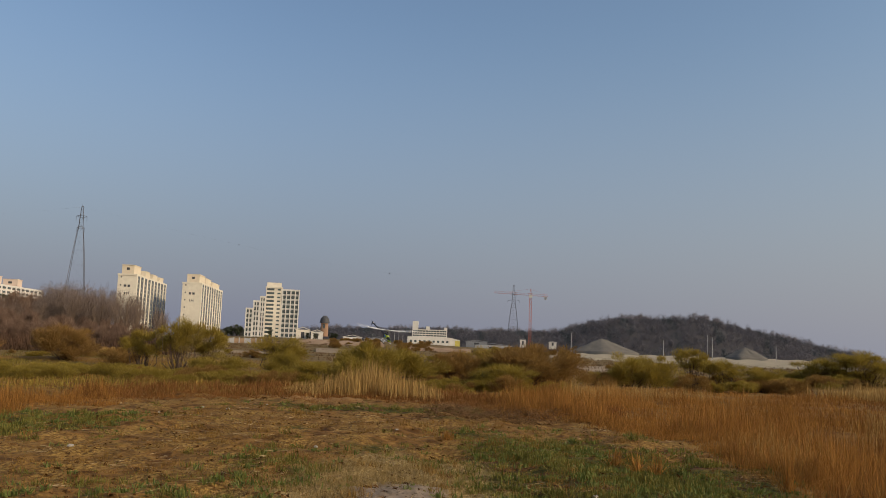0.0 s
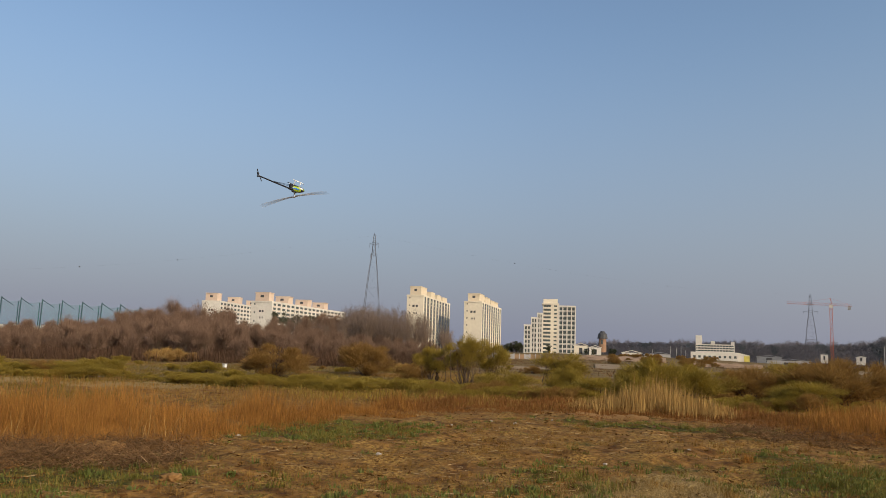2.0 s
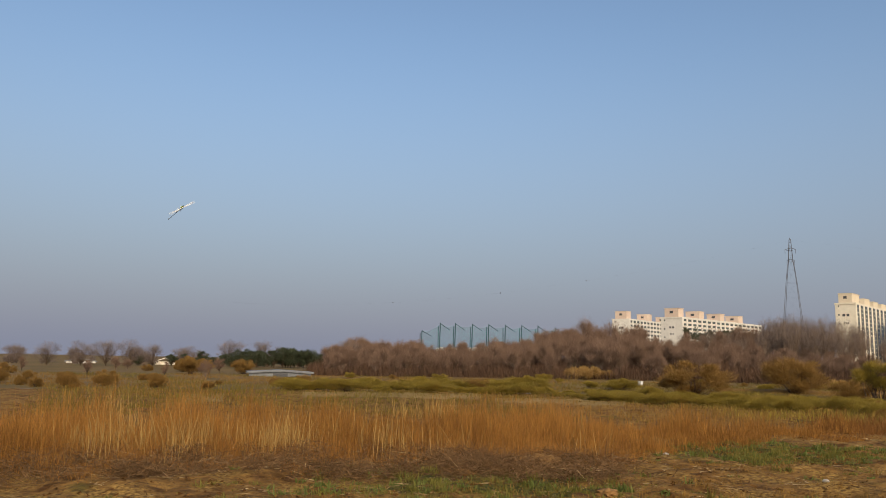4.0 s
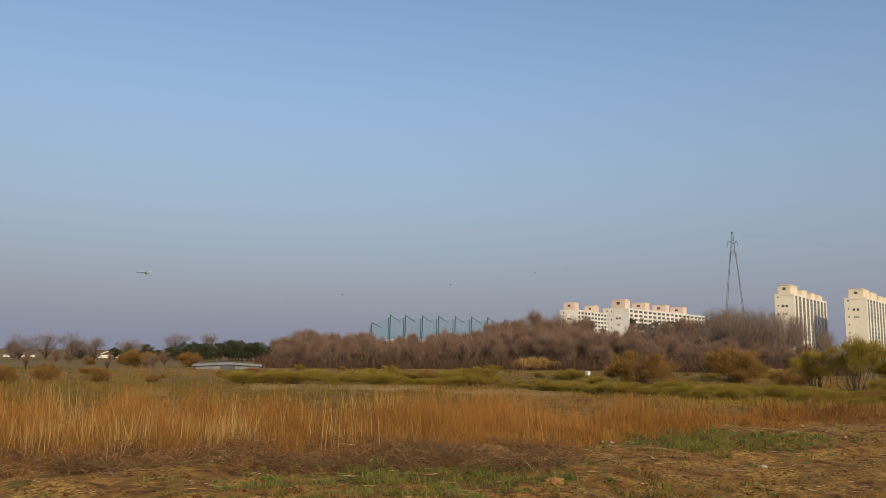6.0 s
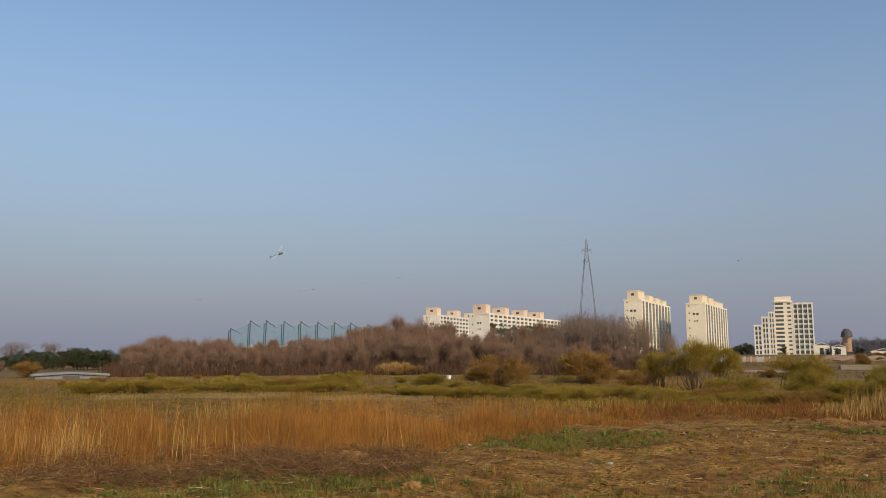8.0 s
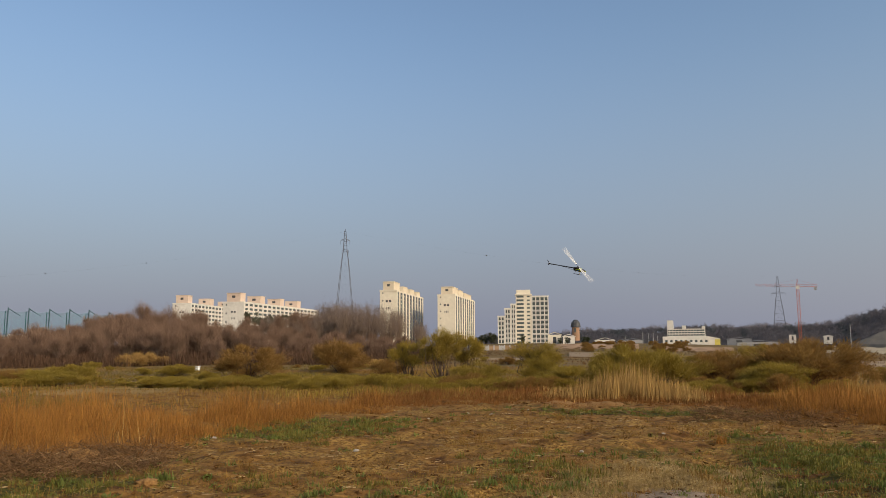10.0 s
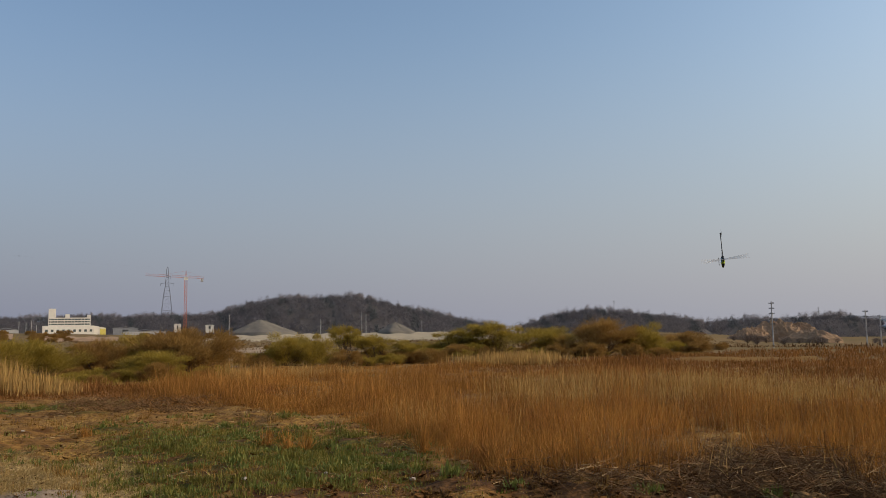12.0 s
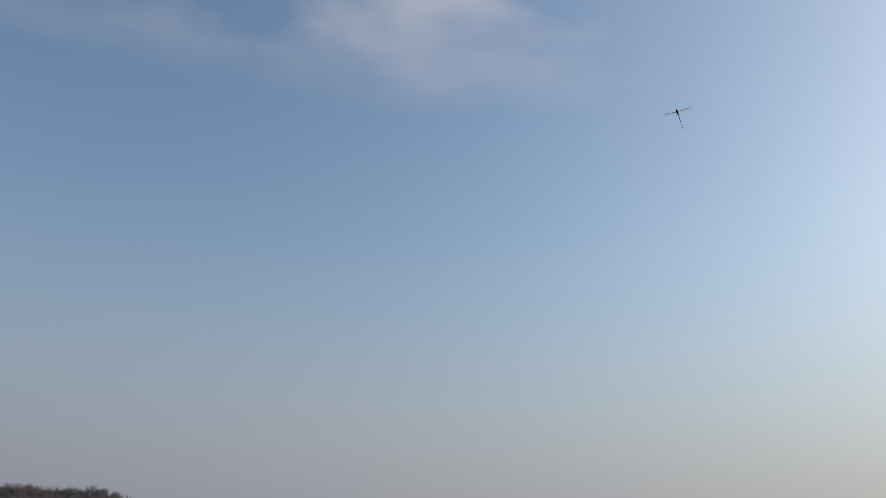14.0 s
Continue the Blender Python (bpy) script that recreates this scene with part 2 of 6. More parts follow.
    for at in ((5.6, 12.9, 3.6, 1.1), (8.6, 11.6, 2.6, 1.4), (8.3, 9.4, 2.6, 2.0), (10.3, 7.8, 2.6, 2.4), (11.5, 10.5, 3.0, 2.2)):
        col = mixed(spot(*at, 1.0), col, dark_earth)
    col = mixed(band(noise_node(14.0), 0.58, 0.72), col, (0.045, 0.022, 0.009))
    l.new(col, b.inputs["Base Color"])
    bp = n.new("ShaderNodeBump")
    bp.inputs["Strength"].default_value, bp.inputs["Distance"].default_value = 1.0, 0.12
    l.new(noise_node(5.0, 8.0), bp.inputs["Height"])
    l.new(bp.outputs[0], b.inputs["Normal"])
    return m


EARTH = ground_material()
PLAIN = material("flood plain", (0.19, 0.12, 0.05), (0.11, 0.082, 0.032), 0.05, 0.95, fine=0.8)


# ---------------------------------------------------------------- builders
def finish(name, bm, mat, parent=None, label=""):
    me = bpy.data.meshes.new(name)
    bm.to_mesh(me)
    bm.free()
    me.materials.append(mat)
    ob = new(name, me)
    if parent is not None:
        ob.parent = parent
    if label:
        ob["label"] = label
    return ob


part = finish


def thing(name, at=(0, 0, 0), turn=0.0):
    ob = new(name)
    ob.location, ob.rotation_euler = at, (0, 0, radians(turn))
    ob.empty_display_size = 0.1
    return ob


def box(bm, x0, x1, y0, y1, z0, z1):
    v = [bm.verts.new((x, y, z)) for z in (z0, z1) for x, y in ((x0, y0), (x1, y0), (x1, y1), (x0, y1))]
    for q in ((3, 2, 1, 0), (4, 5, 6, 7), (0, 1, 5, 4), (1, 2, 6, 5), (2, 3, 7, 6), (3, 0, 4, 7)):
        bm.faces.new([v[i] for i in q])


def tube(bm, a, c, r0, r1=None, sides=6, cap=True):
    a, c = Vector(a), Vector(c)
    r1 = r0 if r1 is None else r1
    d = (c - a).normalized()
    u = d.orthogonal().normalized()
    w = d.cross(u)
    rings = []
    for p, r in ((a, r0), (c, r1)):
        rings.append([bm.verts.new(p + r * (math.cos(k) * u + math.sin(k) * w)) for k in (2 * math.pi * i / sides for i in range(sides))])
    for i in range(sides):
        bm.faces.new((rings[0][i], rings[0][(i + 1) % sides], rings[1][(i + 1) % sides], rings[1][i]))
    if cap:
        bm.faces.new(rings[0][::-1])
        bm.faces.new(rings[1])


def beam(bm, a, c, r):
    tube(bm, a, c, r, r, 4)


def mesh_from(name, verts, faces_per, mats):
    """A mesh from an array of separate triangles (n, 3, 3)."""
    me = bpy.data.meshes.new(name)
    flat = verts.reshape(-1, 3).astype(np.float32)
    k = len(flat)
    me.vertices.add(k)
    me.vertices.foreach_set("co", flat.ravel())
    me.loops.add(k)
    me.loops.foreach_set("vertex_index", np.arange(k, dtype=np.int32))
    me.polygons.add(k // faces_per)
    me.polygons.foreach_set("loop_start", np.arange(0, k, faces_per, dtype=np.int32))
    me.polygons.foreach_set("loop_total", np.full(k // faces_per, faces_per, dtype=np.int32))
    me.update(calc_edges=True)
    for q in mats:
        me.materials.append(q)
    return me


def ripple(x, y, seed, length):
    """Uneven ground or growth, about -1 to 1, with swells of about that length."""
    rr = np.random.default_rng(seed)
    total = 0.0
    for _ in range(9):
        a, k = rr.uniform(0, 2 * math.pi), 2 * math.pi / (length * rr.uniform(0.55, 1.7))
        total = total + np.sin((x * math.cos(a) + y * math.sin(a)) * k + rr.uniform(0, 6.3))
    return total / 3.0


def rise(x, y):
    """Height of the open ground."""
    d = np.hypot(x, y)
    az = np.degrees(np.arctan2(x, y))
    bank = 0.85 * np.clip(1 - d / 8.0, 0, 1) ** 2 * (3 - 2 * np.clip(1 - d / 8.0, 0, 1))
    wave = 0.05 * np.sin(x * 0.9 + 1.3 * np.sin(y * 0.5)) * np.sin(y * 0.7 + 0.8 * np.sin(x * 0.4))
    lumps = (0.055 * ripple(x, y, 1, 2.4) + 0.040 * ripple(x, y, 2, 0.95)) * np.clip((d - 7) / 4, 0, 1) * np.clip((60 - d) / 15, 0, 1)
    lift = 5.0 * np.clip((d - 170) / 280, 0, 1) * np.exp(-((az + 9) / 16.0) ** 2)
    dip = -5.0 * np.clip((d - 112) / 70, 0, 1) * np.clip((az - 40) / 6, 0, 1) * np.clip((120 - az) / 10, 0, 1)
    left = 4.0 * np.clip((d - 120) / 120, 0, 1) * np.exp(-((az + 35) / 12.0) ** 2)
    return bank + wave * np.clip(d / 10, 0, 1) * np.clip((160 - d) / 60, 0, 1) + lift + left + dip + lumps


def polar_sheet(name, radii, azs, height, mat, kind="structure"):
    verts = []
    for r in radii:
        for a in azs:
            x, y = r * math.sin(radians(a)), r * math.cos(radians(a))
            verts.append((x, y, float(height(x, y, r, a))))
    k = len(azs)
    faces = [(i * k + j, i * k + j + 1, (i + 1) * k + j + 1, (i + 1) * k + j) for i in range(len(radii) - 1) for j in range(k - 1)]
    me = bpy.data.meshes.new(name)
    me.from_pydata(verts, [], [q[::-1] for q in faces])
    me.polygons.foreach_set("use_smooth", [True] * len(me.polygons))
    me.materials.append(mat)
    return tagged(new(name, me), kind=kind)


# ---------------------------------------------------------------- ground
near_radii = [0.0] + [0.6 * 1.12 ** i for i in range(26)] + [10.5 * 1.021 ** i for i in range(90)]
near_radii = [r for r in near_radii if r < 66] + [66]
fine = [-180 + 0.75 * i for i in range(481)]
far_radii = [66] + [66 * 1.12 ** i for i in range(1, 39)]
around = [-180 + 1.5 * i for i in range(241)]
ground = polar_sheet("ground", near_radii, fine, lambda x, y, r, a: rise(x, y), EARTH)
tagged(ground, "trodden brown field earth with straw and green patches", "ground")
plain = polar_sheet("ground_far", far_radii, around, lambda x, y, r, a: rise(x, y), PLAIN)
tagged(plain, "dry river flood plain running to the horizon", "ground")


# ---------------------------------------------------------------- far hills
def bumps(az, rows):
    return float(np.interp(az, [r[0] for r in rows], [r[1] for r in rows]))


def crown_triangles(n, size, leaf, rng, tall=1.0, hollow=0.0):
    """n small faces lying on and in an uneven egg of that radius, turned mostly outwards."""
    d = rng.normal(size=(n, 3))
    d /= np.linalg.norm(d, axis=1)[:, None]
    lobes = 1 + 0.35 * np.sin(d @ rng.normal(size=(3, 4)) * 3.0 + rng.uniform(0, 6, 4)).mean(axis=1)
    rad = (hollow + (1 - hollow) * rng.uniform(0, 1, n) ** 0.35) * lobes
    c = d * rad[:, None] * size
    c[:, 2] *= tall
    t = rng.normal(size=(n, 3, 3)) * leaf
    t -= 0.8 * (t * d[:, None, :]).sum(axis=2)[:, :, None] * d[:, None, :]
    return c[:, None, :] + t


def wooded_hill(name, rows, dist, depth, label, seed, trees, tree_h, mat):
    """A hill whose ridge follows rows of (bearing, ridge height above the eye in degrees), with its woods."""
    a0, a1 = rows[0][0], rows[-1][0]
    azs = [a0 - 1.5 + (a1 - a0 + 3) * i / 90 for i in range(91)]
    radii = [dist - depth + 2 * depth * i / 16 for i in range(17)]

    def height(x, y, r, a):
        top = up_to(bumps(a, rows), dist) - tree_h * 0.75
        edge = np.clip(min(a - a0 + 1.5, a1 + 1.5 - a) / 1.5, 0, 1)
        return -9 + (max(top, 0) + 9) * math.cos(0.5 * math.pi * min(1, abs(r - dist) / depth)) ** 1.2 * edge
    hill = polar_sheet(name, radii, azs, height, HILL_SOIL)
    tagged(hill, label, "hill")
    rng = np.random.default_rng(seed)
    tri, green, pale = [], [], []
    for i in range(trees):
        a, r = rng.uniform(a0, a1), dist - depth * 0.95 * (rng.uniform(0, 1) ** 1.3 if i % 3 else rng.uniform(-0.05, 0.1))
        z = height(0, 0, r, a)
        s = tree_h * rng.uniform(0.55, 1.1)
        stand = math.sin(a * 1.9 + seed) + math.sin(a * 4.3 + r * 0.02) + rng.normal() * 0.5
        to = green if stand > 1.0 else tri
        if i % 3 == 0 and rng.uniform() < 0.16 + 0.3 * (math.sin(a * 1.3 + seed) > 0.5):
            s, to = tree_h * rng.uniform(1.0, 1.55), pale
        p = bearing(a, r, z + s * (0.52 if to is pale else 0.38 if i % 3 else 0.22))
        n = 220 if to is pale else 100
        to.append(crown_triangles(n, s * (0.27 if to is pale else 0.36), s * (0.028 if to is pale else 0.06), rng, 1.3, 0.0) + np.array(p))
    for nm, sets_of, m, lab in (("_woods", tri, mat, "bare woods covering a distant hill, haze in their colour"), ("_pines", green, HAZY_PINE, "evergreen stand on a distant hill, haze in its colour"),
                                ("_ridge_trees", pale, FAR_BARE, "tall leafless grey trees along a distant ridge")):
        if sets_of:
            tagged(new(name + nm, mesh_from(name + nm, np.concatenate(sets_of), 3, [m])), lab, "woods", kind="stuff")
    return hill


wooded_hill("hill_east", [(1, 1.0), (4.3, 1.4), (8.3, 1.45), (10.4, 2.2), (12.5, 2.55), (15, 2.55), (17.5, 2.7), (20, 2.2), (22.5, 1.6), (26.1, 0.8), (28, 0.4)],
            820, 260, "low wooded hill, brown bare trees and dark pines", 3, 3000, 8, HAZY_WOOD)
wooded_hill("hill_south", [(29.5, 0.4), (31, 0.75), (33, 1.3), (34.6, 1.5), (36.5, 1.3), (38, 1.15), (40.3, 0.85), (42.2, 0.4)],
            620, 150, "small wooded hill with dark pines", 4, 1500, 6, HAZY_WOOD)
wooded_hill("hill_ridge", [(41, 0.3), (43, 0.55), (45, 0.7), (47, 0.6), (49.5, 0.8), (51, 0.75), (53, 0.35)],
            700, 120, "low dark wooded ridge behind bare soil", 5, 1000, 6, HAZY_WOOD)
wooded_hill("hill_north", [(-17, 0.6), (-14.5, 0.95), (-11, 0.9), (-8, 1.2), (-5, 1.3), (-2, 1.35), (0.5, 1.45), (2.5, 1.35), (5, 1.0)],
            1000, 300, "long low wooded rise", 6, 1900, 8, HAZY_WOOD)
# the ridge's pale blue base colour carries the haze
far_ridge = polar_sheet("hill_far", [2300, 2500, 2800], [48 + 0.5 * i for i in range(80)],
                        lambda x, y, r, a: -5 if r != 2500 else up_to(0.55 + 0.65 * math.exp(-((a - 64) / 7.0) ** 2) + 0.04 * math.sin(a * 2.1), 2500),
                        material("haze tinted far forest", (0.21, 0.225, 0.25), (0.18, 0.195, 0.22), 0.004, 1.0))
tagged(far_ridge, "far mountain ridge, pale with haze put into its colour", "hill")


def heap(name, az, d, base_el, top_el, half, mat, label, seed, stretch=1.0, flat=1.0):
    """A heap of dumped sand with a rilled side; flat widens its top."""
    rng = np.random.default_rng(seed)
    z0, z1 = up_to(base_el, d), up_to(top_el, d)
    w = d * math.tan(radians(half))
    bm = bmesh.new()
    rings = []
    for i in range(9):
        f = i / 8
        ring = []
        for k in range(28):
            a = 2 * math.pi * k / 28
            r = w * f * (1 + (0.14 if flat > 1 else 0.06) * math.sin(3 * a + seed) + 0.08 * math.sin(5 * a + 2 * seed) + 0.05 * rng.uniform(-1, 1))
            ring.append(bm.verts.new((r * math.cos(a) * stretch, r * math.sin(a), (z1 - z0) * (1 - f ** flat) * (1 + (0.16 if flat > 1 else 0.04) * math.sin(2 * a + seed) * f * (1 - f) * 4 + (0.10 if flat > 1 else 0.03) * rng.uniform(-1, 1) * (f > 0)) - 5.0 * (f == 1))))
        rings.append(ring)
    for i in range(8):
        for k in range(28):
            bm.faces.new((rings[i][k], rings[i + 1][k], rings[i + 1][(k + 1) % 28], rings[i][(k + 1) % 28]))
    bmesh.ops.remove_doubles(bm, verts=bm.verts, dist=0.01)
    bmesh.ops.subdivide_edges(bm, edges=bm.edges[:], cuts=1, use_grid_fill=True)
    for q in bm.faces:
        q.smooth = flat <= 1
    rough = 0.16 * (z1 - z0) * (1.6 if flat > 1 else 0.12)
    for v in bm.verts:
        v.co.z += rough * (noise.noise(v.co * (7.0 / w) + Vector((seed, 0, 0))) + 0.5 * noise.noise(v.co * (16.0 / w) + Vector((0, seed, 0))))
    ob = finish(name, bm, mat)
    ob.location, ob.rotation_euler = bearing(az, d, z0), (0, 0, -radians(az))
    return tagged(ob, label, "heap")


heap("grey_mound", 11.2, 420, -0.05, 1.0, 2.6, GREY_SAND, "broad grey gravel heap below the wooded hill", 1)
heap("grey_mound", 20.7, 400, -0.1, 0.72, 1.5, GREY_SAND, "smaller grey gravel heap with a pointed top", 2)
heap("soil_heap", 46.7, 430, -0.9, 0.22, 1.5, RED_SOIL, "bare reddish soil heap with a cut side", 3, 1.3, 2.6)
heap("soil_heap", 48.9, 400, -0.95, -0.28, 1.3, RED_SOIL, "low pale heap of rubble and soil", 4, 1.6, 1.8)
heap("soil_heap", 45.2, 420, -0.95, -0.12, 1.0, RED_SOIL, "low reddish soil heap", 6, 1.5, 2.2)
heap("soil_heap", 47.9, 440, -0.95, 0.12, 1.1, RED_SOIL, "reddish soil heap with an uneven flat top", 8, 1.4, 2.4)


def flat_strip(name, a0, a1, d0, d1, z, mat, label, wob=0.0):
    """A tongue of bare ground lying on the plain."""
    azs = [a0 + (a1 - a0) * i / 40 for i in range(41)]
    me = polar_sheet(name, [d0 + (d1 - d0) * i / 5 for i in range(6)], azs,
                     lambda x, y, r, a: rise(x, y) + z * (1 - 0.9 * (r in (d0, d1))) + wob * math.sin(a * 5 + r), mat)
    return tagged(me, label, "ground")


tagged(polar_sheet("sand_bank", [215, 225, 260, 310, 370, 440, 480], [7.4 + 0.4 * i for i in range(51)],
                   lambda x, y, r, a: -0.6 if r == 215 else 0.05 + 2.2 * (r - 225) / 215 + 0.25 * math.sin(a * 4 + r) * (r > 230) - 4.0 * (r == 480), SAND), "sloping bank of pale yellowish quarry sand", "ground")
flat_strip("soil_flat", -10.5, -4.2, 280, 400, 0.25, RED_SOIL, "bare orange soil of a building plot", 0.2)
flat_strip("soil_bank", -2.4, 2.0, 250, 330, 0.5, RED_SOIL, "strip of bare reddish soil", 0.2)
flat_strip("dirt_track", -29.8, -18.5, 84, 90, 0.25, STRAW, "pale dirt track on the flood plain")
flat_strip("dirt_track", 33, 37, 88, 91, 0.25, STRAW, "pale dirt track between reeds")
flat_strip("dirt_track", 40.5, 49.0, 64, 70, 0.12, STRAW, "pale dirt track between reeds")
flat_strip("dirt_track", -16.8, -12, 160, 168, 0.4, DRY_LOT, "pale concrete lane across the plain")
flat_strip("bare_lot", -9.0, -5.6, 188, 226, 0.3, DRY_LOT, "pale bare lot beyond the bushes")
flat_strip("bare_lot", 0.5, 6.0, 170, 215, 0.3, DRY_LOT, "pale bare lot beyond the bushes")
flat_strip("bare_lot", 9.5, 12.0, 110, 150, 0.2, DRY_LOT, "pale bare lot beyond the bushes")
flat_strip("straw_strip", -58.5, -46.0, 54, 63, 0.06, DRY_STRIP, "strip of pale mown grass on the plain")
flat_strip("straw_strip", -66.6, -63.8, 47, 58, 0.06, DRY_STRIP, "strip of pale mown grass on the plain")
flat_strip("straw_strip", -45.0, -36.0, 50, 57, 0.06, DRY_STRIP, "strip of pale mown grass on the plain")


# ---------------------------------------------------------------- buildings
def slab_block(name, corner_az, corner_d, end_az, end_d, width, top_el, base_z, floors, bays, tower_sizes, label, trim, marks=True):
    """A long apartment slab: a blank end wall, a long windowed side, and stair heads on the roof."""
    a, c = bearing(corner_az, corner_d), bearing(end_az, end_d)
    run = c - a
    length = run.length
    ang = math.atan2(run.y, run.x)
    ob = thing(name, (a.x, a.y, base_z), math.degrees(ang))
    top = up_to(top_el, corner_d) - base_z
    # local x runs along the windowed side, y across the block
    bm = bmesh.new()
    box(bm, 0, length, 0.35, width, 0, top)
    wall = part("wall", bm, CREAM if trim is CREAM else WHITE, ob)
    bm = bmesh.new()
    box(bm, -0.25, length + 0.25, 0.05, width + 0.25, top, top + 0.9)
    part("roof", bm, WHITE if trim is PINKISH else trim, ob, "flat roof with a painted parapet")
    fh, bw = top / floors, length / bays
    win, rail, pier = bmesh.new(), bmesh.new(), bmesh.new()
    box(win, bw * 0.17, bw * 0.83, 0.27, 0.33, fh * (0.36 if trim is PINKISH else 0.02), fh * (0.88 if trim is PINKISH else 0.99))
    box(rail, bw * 0.34, bw * 0.66, 0.22, 0.34, fh * 0.10, fh * 0.26)
    box(pier, -bw * 0.14, bw * 0.14, 0.12, 0.34, 0, top)
    wm, rm = part("window", win, GLASS, wall), part("balcony", rail, trim, wall)
    pm = part("pier", pier, CREAM if trim is CREAM else WHITE, wall)
    for i in range(bays + 1):
        q = pm if i == 0 else new("pier", pm.data)
        q.parent, q.location = wall, (min(max(i * bw, bw * 0.14), length - bw * 0.14), 0, 0)
    for i in range(bays):
        for k in range(floors):
            if i or k:
                for src, nm in ((wm, "window"), (rm, "balcony")):
                    q = new(nm, src.data)
                    q.parent, q.location = wall, (i * bw, 0, k * fh)
    # stair heads
    for x0, w, h in tower_sizes:
        bm = bmesh.new()
        box(bm, x0 * length, x0 * length + w, width * 0.18, width * 0.82, top + 0.9, top + 0.9 + h)
        box(bm, x0 * length - 0.2, x0 * length + w + 0.2, width * 0.16, width * 0.84, top + 0.9 + h, top + 1.3 + h)
        head = part("stair_head", bm, PINKISH if trim is PINKISH else TAN, ob, "boxy stair head on the roof")
        bm = bmesh.new()
        box(bm, x0 * length - 0.03, x0 * length + 0.02, width * 0.42, width * 0.58, top + 0.9 + h * 0.45, top + 0.9 + h * 0.75)
        part("vent", bm, DARK, head)
    if marks:
        for r, (w, h) in enumerate(((3.4, 1.3), (2.8, 1.2))):
            for c in ((-1, 1) if r == 0 else (-1, 0, 1)):
                bm = bmesh.new()
                yc = width * 0.5 + c * w * (0.30 if r == 0 else 0.36)
                half = w * (0.2 if r == 0 else 0.09)
                box(bm, -0.06, -0.01, yc - half, yc + half, top - 6.5 - r * 4.2, top - 6.5 - r * 4.2 + h)
                part("wall_mark", bm, DARK, wall, "dark painted wall marking")
        for k in range(0, floors, 2):
            bm = bmesh.new()
            box(bm, -0.05, -0.01, width * 0.80, width * 0.86, k * fh + fh * 0.4, k * fh + fh * 0.8)
            part("end_window", bm, GLASS, wall)
    return tagged(ob, label, "apartment building", "apartment towers")


slab_block("apartment_block", -21.27, 480, -19.35, 556, 10.5, 4.08, 2.0, 15, 9,
           [(0.0, 15, 4.8), (0.33, 11, 3.6), (0.58, 11, 3.2), (0.82, 11, 2.9)], "tall cream apartment slab with four stair heads on its roof", CREAM)
slab_block("apartment_block", -17.05, 500, -15.65, 573, 11.5, 3.76, 2.0, 15, 9,
           [(0.02, 17, 4.6), (0.30, 16, 4.0), (0.58, 28, 3.2)], "tall cream apartment slab, blank end wall with dark markings", CREAM)
slab_block("apartment_block", -32.0, 540, -26.9, 655, 15.5, 3.22, 2.0, 11, 18,
           [(0.0, 7, 5.5), (0.23, 7, 5.0), (0.48, 7, 5.0), (0.72, 7, 5.0)], "low white apartment slab behind trees, pinkish stair heads", PINKISH)
slab_block("apartment_block", -35.55, 600, -32.5, 680, 14, 3.1, 2.0, 11, 14,
           [(0.0, 7.5, 5.2), (0.44, 7.5, 5.0), (0.86, 7.5, 4.8)], "white apartment slab further back with pinkish stair heads", PINKISH)


